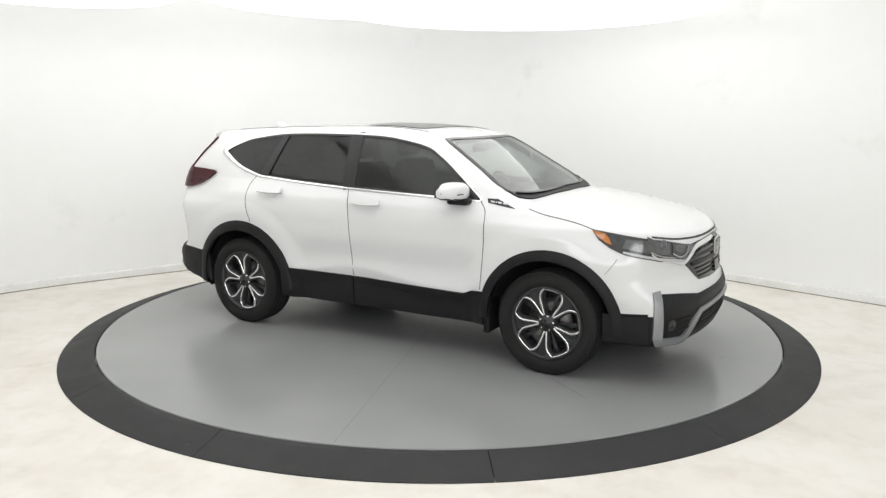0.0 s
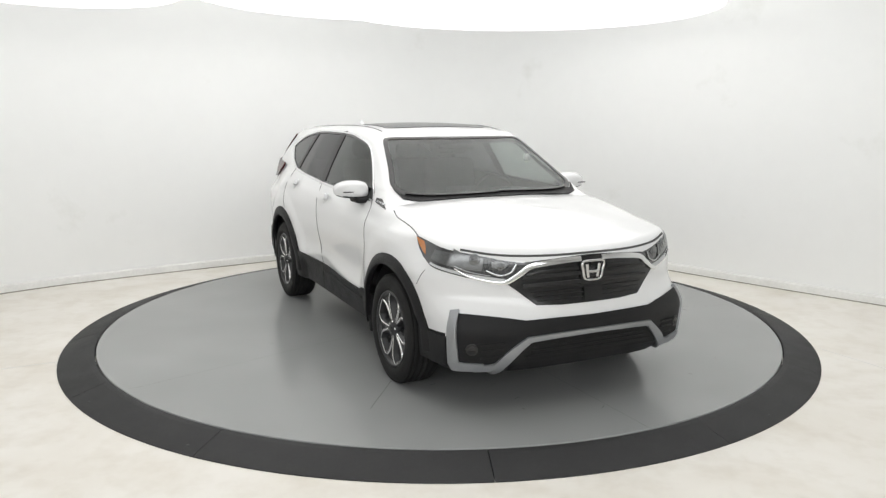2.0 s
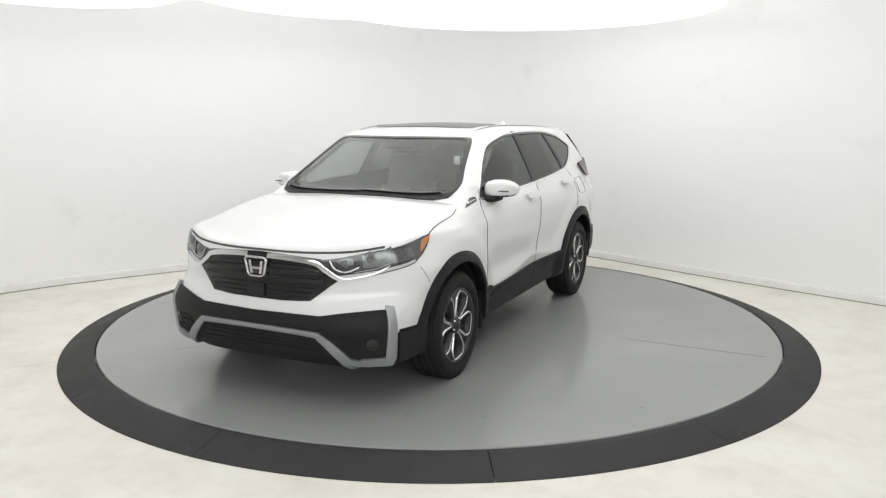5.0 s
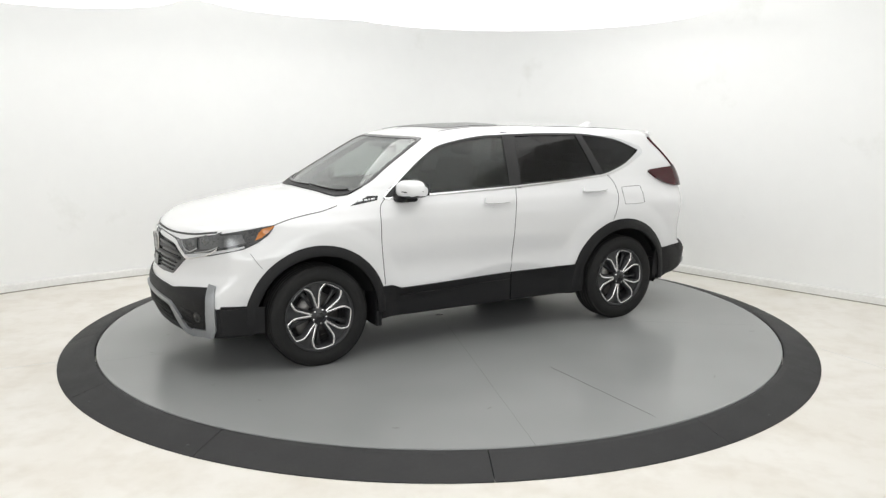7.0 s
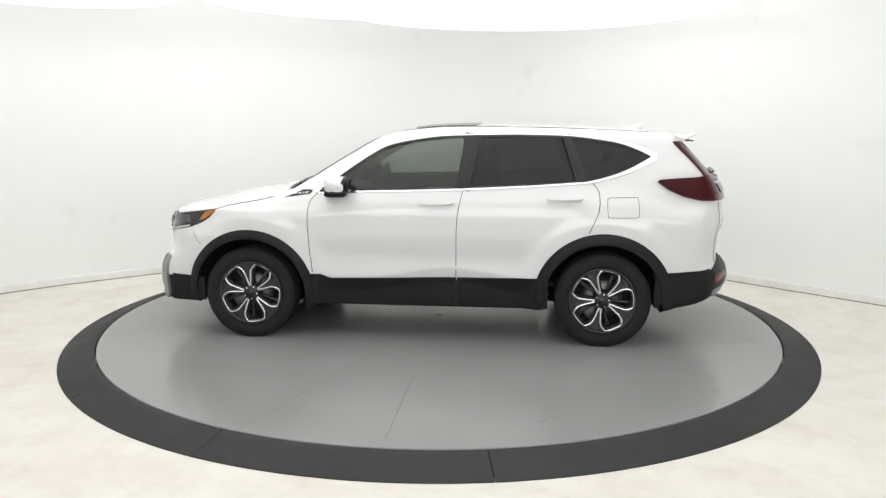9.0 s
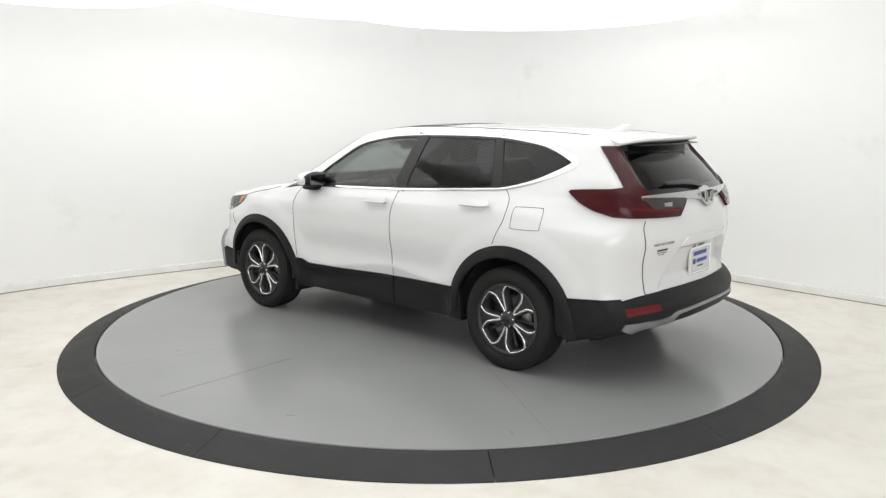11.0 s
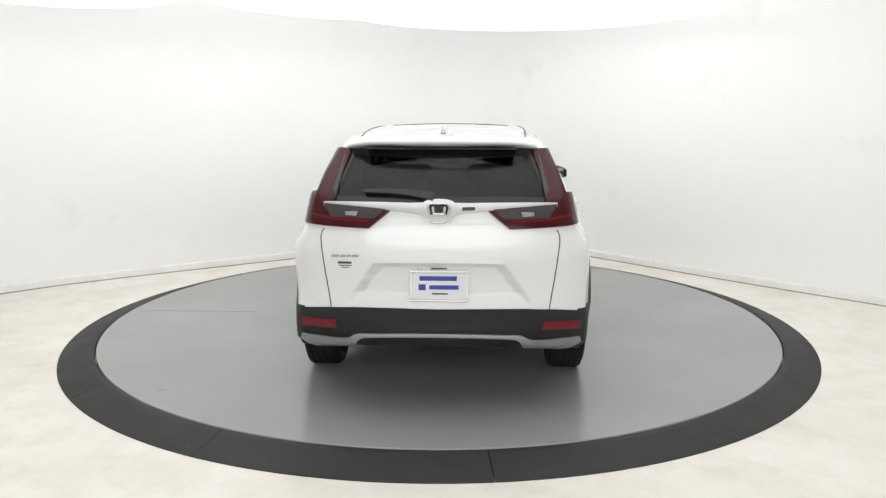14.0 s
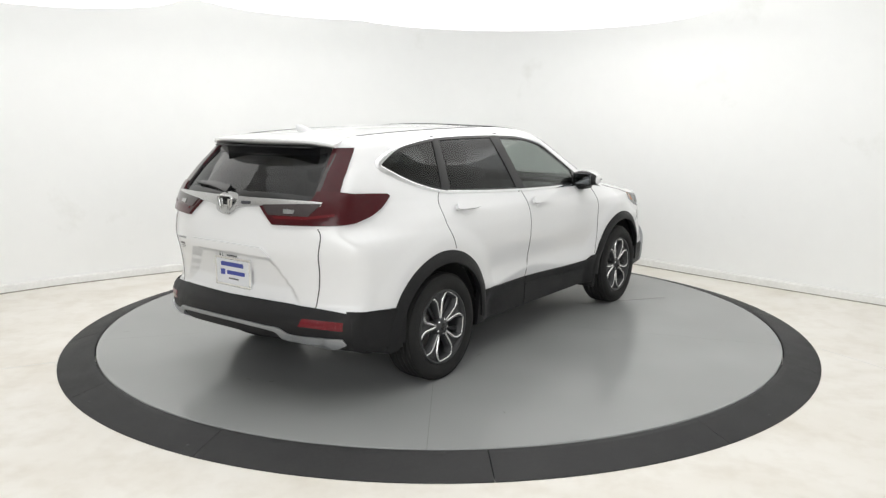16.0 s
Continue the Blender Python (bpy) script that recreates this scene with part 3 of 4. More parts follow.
def glazing(car):
    ws = patch("windscreen", SCREEN, "top", M_GLASS_F, car, off=-0.001, thick=0.004, cols=44, rows=18, label="clear windscreen")
    ws.visible_shadow = False
    edge = SCREEN * 0.985 + np.array([0.0, 0.011])
    ribbon("windscreen_border", edge, 0.035, "top", M_GLOSSB, ws, off=0.002, thick=0.004, closed=True, straight=False, n=1, label="black ceramic border")
    bl = patch("rear_window", BACKLIGHT, "tail", M_GLASS_R, car, off=-0.001, thick=0.004, cols=40, rows=14, label="dark tinted rear window")
    bl.visible_shadow = False
    ribbon("rear_window_border", BACKLIGHT * 0.985 + np.array([0, 0.02]), 0.04, "tail", M_GLOSSB, bl, off=0.002, thick=0.004, closed=True, n=1, label="black ceramic border")
    # the spoiler's shadow on the upper glass, laid on as a black patch
    patch("spoiler_shadow_band", [(-0.535, 1.478), (-0.46, 1.46), (0.0, 1.45), (0.46, 1.46), (0.535, 1.478), (0.46, 1.512), (0.0, 1.522), (-0.46, 1.512)], "tail", M_GLOSSB, bl, off=0.003, thick=0.005, cols=24, rows=5, label="black band standing in for the shadow under the spoiler")
    for view in ("left", "right"):
        # panes between the pillars, cut from the one outline
        for nm, ua, ub, sl_a, sl_b, m in (("front_door_window", -0.285, 0.80, -0.06, 0.0, M_GLASS_D), ("rear_door_window", -1.075, -0.365, 0.11, -0.06, M_GLASS_R), ("quarter_window", -1.655, -1.135, 0.0, 0.11, M_GLASS_R)):
            u = np.linspace(max(ua - 0.06, DLO[:, 0].min() + 0.002), min(ub + 0.06, DLO[:, 0].max() - 0.002), 60)
            lo, hi = span(DLO, u)
            pts = []
            for uu, l, h in zip(u, lo, hi):
                pts.append((uu, l, h))
            pts = np.array(pts)
            rows = 12
            s = np.linspace(0, 1, rows)
            uu = ua + (ub - ua) * np.linspace(0, 1, 30)
            grid = []
            for k, uc in enumerate(uu):
                f = k / 29
                lean = sl_a * (1 - f) + sl_b * f
                l, h = (np.interp(uc, pts[:, 0], pts[:, c]) for c in (1, 2))
                col = []
                for t in s:
                    x = uc + lean * (t - 0.5)
                    l2, h2 = (np.interp(x, pts[:, 0], pts[:, c]) for c in (1, 2))
                    col.append((x, l2 + (h2 - l2) * t))
                grid.append(col)
            uv = np.array(grid)
            w = part(nm, solid(on_shell(uv, view, -0.002), on_shell(uv, view, -0.006)), m, car)
            w.visible_shadow = False
        ribbon("b_pillar", [(-0.355, 1.555), (-0.29, 1.148)], [0.115, 0.10], view, M_PILLAR, car, off=0.003, thick=0.012, n=14, straight=True, label="satin black door pillar")
        ribbon("c_pillar", [(-1.05, 1.548), (-1.165, 1.205)], [0.06, 0.085], view, M_PILLAR, car, off=0.003, thick=0.012, n=14, straight=True, label="gloss black pillar")
        patch("mirror_triangle", [(0.815, 1.115), (0.60, 1.12), (0.605, 1.225), (0.63, 1.25), (0.73, 1.185)], view, M_GLOSSB, car, off=0.004, thick=0.012, cols=14, rows=6)
        inner = DLO * np.array([0.984, 0.955]) + np.array([-0.006, 0.061])
        ribbon("window_seal", inner, 0.022, view, M_GLOSSB, car, off=0.002, thick=0.01, closed=True, n=1, label="black rubber window seal")
        ribbon("chrome_strip", DLO_LOW + DLO_TOP, [0.012, 0.014, 0.016, 0.016, 0.016, 0.017, 0.018, 0.024, 0.036, 0.046, 0.034, 0.016, 0.01, 0.009, 0.009, 0.009, 0.009, 0.009, 0.01, 0.01, 0.011, 0.012], view, M_CHROME, car, off=0.004, thick=0.012, closed=True, label="chrome window surround")


def gap(path, view, parent, name="panel_gap", width=0.0048, n=8):
    return ribbon(name, path, width, view, M_SEAM, parent, off=0.0012, thick=0.004, n=n)


def side_trim(car):
    for view, s in (("left", 1.0), ("right", -1.0)):
        # sill cladding and lower door cladding
        patch("front_door_cladding", [(0.80, 0.278), (-0.245, 0.28), (-0.245, 0.495), (0.70, 0.478), (0.78, 0.508), (0.875, 0.508), (0.86, 0.28)], view, M_BLACKP, car, off=0.012, thick=0.03, cols=20, rows=8, label="grained black door cladding")
        patch("rear_door_cladding", [(-0.255, 0.28), (-0.93, 0.28), (-0.93, 0.508), (-0.255, 0.495)], view, M_BLACKP, car, off=0.012, thick=0.03, cols=16, rows=8, label="grained black door cladding")
        ribbon("cladding_ridge", [(0.72, 0.425), (0.2, 0.43), (-0.24, 0.435)], 0.012, view, M_BLACKP, car, off=0.018, thick=0.01)
        patch("front_corner_cladding", [(1.70, 0.28), (1.98, 0.285), (1.985, 0.456), (1.80, 0.458), (1.70, 0.46)], view, M_BLACKP, car, off=0.01, thick=0.02, cols=16, rows=6, label="grained black bumper corner")
        patch("rear_corner_cladding", [(-1.70, 0.33), (-1.70, 0.56), (-1.78, 0.567), (-2.10, 0.583), (-2.12, 0.40), (-1.85, 0.34)], view, M_BLACKP, car, off=0.012, thick=0.02, cols=16, rows=6, label="grained black bumper corner")
        # wheel arch lips
        for cx, hi, a0, a1 in ((HUB_X, 0.498, 12, 168), (-HUB_X, 0.51, 12, 172)):
            a = np.radians(np.linspace(a0 - 14, a1 + 14, 48))
            uv = np.stack([np.stack([cx + np.cos(a) * r, HUB_Z + np.sin(a) * r * (0.985)], -1) for r in np.linspace(0.43, hi, 6)], 1)
            offs = np.broadcast_to(np.array([0.024, 0.026, 0.024, 0.02, 0.014, 0.006]), uv.shape[:2])
            crease(part("wheel_arch", solid(on_shell(uv, view, offs), on_shell(uv, view, offs - 0.03)), M_BLACKP, car, "grained black wheel arch"))
            # inner well
            r = np.array([0.44, 0.43, 0.02])
            yy = np.array([0.86, 0.47, 0.465])
            aa = np.radians(np.linspace(-12, 192, 40))
            P = np.stack([np.stack([cx + np.cos(aa) * rr, np.full(len(aa), s * y0), HUB_Z + np.sin(aa) * rr], -1) for rr, y0 in zip(r, yy)], 1)
            part("wheel_well", from_grid(P), M_UNDER, car)
        for cx in (0.875, -1.735):
            part("mud_flap", box_bm(cx - 0.015, cx + 0.03, s * 0.68 - 0.13 if s > 0 else s * 0.89, s * 0.89 if s > 0 else s * 0.68 + 0.13, 0.215 if cx > 0 else 0.30, 0.48, 0.01), M_BLACKP, car)
        # shut lines
        gap([(0.80, 1.115), (0.852, 1.06), (0.868, 0.95), (0.862, 0.75), (0.84, 0.52)], view, car)
        gap([(-0.295, 1.15), (-0.272, 1.05), (-0.252, 0.9), (-0.246, 0.5), (-0.247, 0.27)], view, car)
        gap([(-1.235, 1.21), (-1.285, 1.14), (-1.285, 1.02), (-1.245, 0.92), (-1.215, 0.85)], view, car)
        gap([(1.775, 0.812), (1.745, 0.76), (1.71, 0.715)], view, car, width=0.0028)
        gap([(1.60, 0.984), (1.50, 1.012), (1.40, 1.032), (1.253, 1.058), (1.15, 1.084)], view, car, "hood_gap", 0.004)
        # fuel flap on the left side
        if s > 0:
            gap([(-1.36, 1.105), (-1.54, 1.108), (-1.565, 1.09), (-1.568, 0.99), (-1.545, 0.97), (-1.37, 0.968), (-1.348, 0.985), (-1.345, 1.085), (-1.36, 1.105)], view, car, "fuel_flap_gap", 0.0028)
        # badge strip on the fender
        patch("fender_badge", [(1.06, 1.078), (0.86, 1.108), (0.845, 1.135), (0.92, 1.135)], view, M_GLOSSB, car, off=0.004, thick=0.008, cols=10, rows=4, label="gloss black fender garnish")
        for xa, xb in ((1.0, 0.965), (0.955, 0.93), (0.922, 0.912), (0.905, 0.875)):
            ribbon("badge_mark", [(xa, 1.103 + (1.0 - xa) * 0.1), (xb, 1.105 + (1.0 - xb) * 0.1)], 0.010, view, M_REFL, car, off=0.006, thick=0.005, n=3, straight=True)
        handle(car, view, -0.10, 1.058)
        handle(car, view, -1.035, 1.094)
        door_mirror(car, s)


def handle(car, view, x, z):
    e = 0.125
    p = patch("door_handle", [(x - e, z + 0.002), (x - e * 0.8, z + 0.024), (x + e * 0.8, z + 0.022), (x + e, z), (x + e * 0.85, z - 0.02), (x - e * 0.85, z - 0.018)], view, M_PAINT, car, off=0.042, thick=0.024, cols=18, rows=5, smooth_n=4, label="white door handle")
    patch("handle_recess", [(x - 0.085, z), (x - 0.055, z + 0.032), (x + 0.055, z + 0.032), (x + 0.085, z), (x + 0.055, z - 0.042), (x - 0.055, z - 0.042)], view, M_PAINT, p, off=0.003, thick=0.006, cols=14, rows=5, smooth_n=4)


def door_mirror(car, s):
    """Rounded housing, white above and black below, on a short black arm."""
    a = np.linspace(0, 2 * math.pi, 36, endpoint=False)
    secs = []
    for y, w, h, x0, z0 in ((0.812, 0.07, 0.040, 0.63, 1.170), (0.835, 0.115, 0.058, 0.63, 1.178), (0.88, 0.125, 0.066, 0.635, 1.182), (0.95, 0.12, 0.064, 0.632, 1.182), (1.0, 0.098, 0.052, 0.622, 1.178), (1.03, 0.06, 0.034, 0.61, 1.174), (1.036, 0.004, 0.004, 0.605, 1.174)):
        c, sn = np.cos(a), np.sin(a)
        rr = (np.abs(c) ** 3.2 + np.abs(sn) ** 3.2) ** (-1 / 3.2)
        secs.append(np.stack([x0 + c * rr * w * 0.78, np.full(36, s * y), z0 + sn * rr * h * 0.95], -1))
    P = np.stack(secs, 1)
    bm = from_grid(P, True)
    upper, lower = bm, bm.copy()
    bmesh.ops.delete(upper, geom=[f for f in upper.faces if f.calc_center_median().z < 1.142 or f.calc_center_median().x < 0.578], context="FACES")
    bmesh.ops.delete(lower, geom=[f for f in lower.faces if not (f.calc_center_median().z < 1.142 or f.calc_center_median().x < 0.578)], context="FACES")
    m = part("door_mirror", upper, M_PAINT, car, "white door mirror cap")
    part("mirror_housing", lower, M_BLACKP, m, "black mirror housing")
    part("mirror_glass", box_bm(0.534, 0.541, s * 0.92 - 0.08, s * 0.92 + 0.08, 1.138, 1.226, 0.003), M_MIRROR, m, "mirror glass")
    part("turn_signal", box_bm(0.715, 0.727, s * 0.965 - 0.045, s * 0.965 + 0.045, 1.166, 1.174, 0.003), M_SMOKE, m)
    part("mirror_arm", box_bm(0.58, 0.74, min(s * 0.78, s * 0.92), max(s * 0.78, s * 0.92), 1.09, 1.135, 0.018), M_BLACKP, m, "black arm")


def emblem(parent, x, z, w, face, tall=1.0):
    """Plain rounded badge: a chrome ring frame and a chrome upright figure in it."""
    pth = smooth_path([(-0.5, 0.42), (0.0, 0.47), (0.5, 0.42), (0.46, 0.0), (0.36, -0.40), (0.0, -0.46), (-0.36, -0.40), (-0.46, 0.0)], 6, True) * w * np.array([1.0, tall])
    q = face

    def tube(path, width, name, depth=0.012):
        d = np.gradient(path, axis=0)
        nr = np.stack([-d[:, 1], d[:, 0]], 1)
        nr /= np.maximum(np.linalg.norm(nr, axis=1), 1e-9)[:, None]
        A, B = path + nr * width / 2, path - nr * width / 2
        P = np.stack([np.stack([np.full(len(path), x), -q * A[:, 0], z + A[:, 1]], -1), np.stack([np.full(len(path), x + q * depth), -q * path[:, 0], z + path[:, 1]], -1), np.stack([np.full(len(path), x), -q * B[:, 0], z + B[:, 1]], -1)], 1)
        return part(name, from_grid(P), M_SATIN, parent, "chrome badge piece")
    inset = np.stack([np.full(len(pth), x - q * 0.002), -q * pth[:, 0] * 0.98, z + pth[:, 1] * 0.98], -1)
    face_bm = solid(np.stack([inset + np.array([q * 0.004, 0, 0]), inset * 0 + np.array([x + q * 0.002, 0, z])], 1), np.stack([inset, inset * 0 + np.array([x - q * 0.002, 0, z])], 1))
    part("badge_ground", face_bm, M_GLOSSB, parent, "black badge ground")
    tube(np.concatenate([pth, pth[:2]]), w * 0.11, "badge_rim")
    for sx in (-1, 1):
        tube(np.array([(sx * 0.30, 0.33), (sx * 0.26, 0.0), (sx * 0.22, -0.32)]) * w * np.array([1.0, tall]), w * 0.15, "badge_bar")
    tube(np.array([(-0.25, -0.04), (0.0, -0.05), (0.25, -0.04)]) * w, w * 0.14, "badge_bar")


def front_end(car, body):
    g = patch("grille", [(0.0, 0.875), (-0.42, 0.862), (-0.56, 0.78), (-0.47, 0.70), (-0.37, 0.60), (-0.2, 0.585), (0.0, 0.583), (0.2, 0.585), (0.37, 0.60), (0.47, 0.70), (0.56, 0.78), (0.42, 0.862)], "front", M_GLOSSB, car, off=0.004, thick=0.02, cols=30, rows=12, label="gloss black front grille")
    for z in (0.775, 0.725):
        ribbon("grille_bar", [(-0.44, z), (0.0, z - 0.004), (0.44, z)], 0.022, "front", M_PILLAR, g, off=0.016, thick=0.014)
    for z in (0.685, 0.655, 0.625):
        ribbon("grille_slat", [(-0.40 + (0.69 - z) * 0.6, z), (0.0, z - 0.003), (0.40 - (0.69 - z) * 0.6, z)], 0.008, "front", M_BLACKP, g, off=0.010, thick=0.008)
    for s in (-1, 1):
        ribbon("chrome_wing", [(s * 0.075, 0.852), (s * 0.22, 0.85), (s * 0.385, 0.838), (s * 0.45, 0.80), (s * 0.53, 0.755), (s * 0.60, 0.768), (s * 0.70, 0.81), (s * 0.755, 0.86)], [0.026, 0.028, 0.03, 0.03, 0.024, 0.012, 0.009, 0.006], "front", M_CHROME, g, off=0.016, thick=0.016, n=6, label="chrome grille wing")
        ribbon("grille_fin", [(s * 0.10, 0.805), (s * 0.3, 0.80), (s * 0.42, 0.785)], 0.02, "front", M_GLOSSB, g, off=0.02, thick=0.016)
    patch("radar_panel", [(-0.065, 0.60), (0.065, 0.60), (0.065, 0.685), (-0.065, 0.685)], "front", M_GLOSSB, g, off=0.018, thick=0.014, cols=6, rows=4)
    patch("badge_plinth", [(-0.085, 0.70), (0.085, 0.70), (0.09, 0.862), (-0.09, 0.862)], "front", M_GLOSSB, g, off=0.014, thick=0.012, cols=6, rows=6)
    emblem(g, on_shell(np.array([[0.0, 0.785]]), "front")[0][0] + 0.018, 0.812, 0.146, 1.0, 0.82)
    for s in (-1, 1):
        view = "left" if s > 0 else "right"
        h = patch("headlamp", [(-5, 0.868), (13, 0.886), (35, 0.915), (67, 0.950), (104, 0.984), (97, 0.92), (88, 0.878), (76, 0.842), (60, 0.818), (45, 0.792), (35, 0.782), (13, 0.757), (3, 0.80)], "corner_front_" + view, M_HEAD, car, off=0.004, thick=0.02, cols=36, rows=10, label="clear headlamp with dark housing")
        patch("amber_marker", [(1.60, 0.979), (1.68, 0.963), (1.705, 0.942), (1.735, 0.892), (1.69, 0.908), (1.65, 0.934)], view, M_AMBER, h, off=0.005, thick=0.012, cols=14, rows=5, label="amber side marker")
        for cx, cz, r in ((0.668, 0.90, 0.03), (0.55, 0.85, 0.022)):
            p = on_shell(np.array([[s * cx, cz]]), "front", 0.0)[0]
            n = normal(p[None])[0]
            b = part("projector", lathe([(0.001, 0.016), (r * 0.5, 0.013), (r * 0.8, 0.006), (r, 0.008), (r * 1.12, 0.0)], 24, "y"), M_HEAD2, h, "dark chrome lamp projector")
            b.matrix_basis = Matrix.Translation(p) @ Vector(n).to_track_quat("Y", "Z").to_matrix().to_4x4()
        cv = "corner_front_" + view
        patch("running_light", [(13, 0.763), (35, 0.788), (45, 0.798), (60, 0.824), (76, 0.849), (76, 0.861), (60, 0.840), (45, 0.816), (35, 0.806), (13, 0.784)], cv, M_DRL, h, off=0.008, thick=0.008, cols=30, rows=4, label="pale running light strip")
        patch("lamp_reflector", [(33, 0.83), (32, 0.90), (52, 0.926), (74, 0.935), (77, 0.88), (58, 0.853), (44, 0.836)], cv, M_HEAD2, h, off=0.006, thick=0.006, cols=16, rows=6)
        patch("lamp_divider", [(26, 0.83), (26, 0.898), (29, 0.90), (29.5, 0.835)], cv, M_HEAD, h, off=0.011, thick=0.008, cols=6, rows=6)
        ribbon("light_blade", [(s * 0.47, 0.858), (s * 0.50, 0.812), (s * 0.56, 0.80), (s * 0.62, 0.835)], 0.009, "front", M_REFL, h, off=0.012, thick=0.01)
        ribbon("light_blade", [(s * 0.60, 0.80), (s * 0.70, 0.835), (s * 0.755, 0.872)], 0.007, "front", M_REFL, h, off=0.010, thick=0.01)
        patch("lamp_reflector", [(s * 0.505, 0.858), (s * 0.54, 0.878), (s * 0.59, 0.882), (s * 0.595, 0.85), (s * 0.545, 0.828)], "front", M_HEAD2, h, off=0.007, thick=0.006, cols=10, rows=5)
        patch("lamp_reflector", [(s * 0.70, 0.925), (s * 0.745, 0.965), (s * 0.755, 0.93), (s * 0.72, 0.90)], "front", M_HEAD2, h, off=0.007, thick=0.006, cols=10, rows=5)
    # lower bumper in black with silver outline
    patch("lower_bumper", [(-0.80, 0.61), (-0.45, 0.515), (0.0, 0.505), (0.45, 0.515), (0.80, 0.61), (0.82, 0.50), (0.80, 0.30), (0.66, 0.235), (0.0, 0.235), (-0.66, 0.235), (-0.80, 0.30), (-0.82, 0.50)], "front", M_BLACKP, car, off=0.010, thick=0.02, cols=40, rows=12, label="grained black lower bumper")
    patch("lower_intake", [(-0.44, 0.38), (0.44, 0.38), (0.56, 0.285), (-0.56, 0.285)], "front", M_UNDER, car, off=0.014, thick=0.008, cols=20, rows=6)
    for z in (0.36, 0.335, 0.31):
        ribbon("intake_slat", [(-0.40 - (0.36 - z), z), (0, z), (0.40 + (0.36 - z), z)], 0.009, "front", M_BLACKP, car, off=0.022, thick=0.012)
    ribbon("bumper_trim", [(-0.71, 0.272), (-0.61, 0.268), (-0.55, 0.315), (-0.455, 0.395), (-0.40, 0.412), (0.0, 0.417), (0.40, 0.412), (0.455, 0.395), (0.55, 0.315), (0.61, 0.268), (0.71, 0.272)], [0.05, 0.055, 0.058, 0.042, 0.028, 0.022, 0.028, 0.042, 0.058, 0.055, 0.05], "front", M_SILVER, car, off=0.026, thick=0.024, n=7, label="satin silver bumper trim")
    for side_name in ("left", "right"):
        up = patch("bumper_trim", [(46.5, 0.315), (48.0, 0.612), (53.5, 0.606), (53.0, 0.315)], "corner_front_" + side_name, M_SILVER, car, off=0.024, thick=0.024, cols=12, rows=12, label="satin silver bumper trim")
        patch("trim_foot", [(31, 0.279), (31, 0.318), (46, 0.326), (53.0, 0.318), (51, 0.282)], "corner_front_" + side_name, M_SILVER, up, off=0.025, thick=0.024, cols=16, rows=5)
    for s in (-1, 1):
        patch("fog_recess", [(s * 0.62, 0.42), (s * 0.77, 0.42), (s * 0.77, 0.31), (s * 0.62, 0.30), (s * 0.55, 0.36)], "front", M_UNDER, car, off=0.013, thick=0.006, cols=12, rows=5)
        for z in (0.405, 0.37, 0.335):
            ribbon("fog_slat", [(s * 0.57, z), (s * 0.69, z)], 0.008, "front", M_BLACKP, car, off=0.02, thick=0.01)
        p = on_shell(np.array([[s * 0.735, 0.39]]), "front", 0.012)[0]
        b = part("fog_lamp", lathe([(0.001, 0.012), (0.02, 0.01), (0.03, 0.004), (0.034, 0.008), (0.038, 0.0)], 20, "y"), M_GLOSSB, car, "small round fog lamp")
        b.matrix_basis = Matrix.Translation(p) @ Vector(normal(p[None])[0]).to_track_quat("Y", "Z").to_matrix().to_4x4()
    # hood outline, cowl and wipers
    gap([(-0.72, 0.96), (-0.55, 0.915), (-0.3, 0.89), (0, 0.885), (0.3, 0.89), (0.55, 0.915), (0.72, 0.96)], "front", car, width=0.012)
    cw = patch("cowl", [(-0.72, 0.92), (-0.69, 1.025), (-0.60, 1.085), (-0.45, 1.105), (0, 1.125), (0.45, 1.105), (0.60, 1.085), (0.69, 1.025), (0.72, 0.92), (0.68, 0.985), (0.45, 1.045), (0, 1.07), (-0.45, 1.045), (-0.68, 0.985)], "top", M_BLACKP, car, off=0.008, thick=0.012, cols=30, rows=4, label="black plastic cowl")
    ribbon("wiper", [(-0.66, 0.985), (-0.5, 1.035), (-0.25, 1.07), (0.02, 1.07)], [0.016, 0.022, 0.016, 0.01], "top", M_GLOSSB, car, off=0.02, thick=0.014, label="black windscreen wiper")
    ribbon("wiper", [(0.0, 1.055), (0.25, 1.055), (0.48, 1.03), (0.62, 0.99)], [0.01, 0.016, 0.022, 0.016], "top", M_GLOSSB, car, off=0.02, thick=0.014, label="black windscreen wiper")


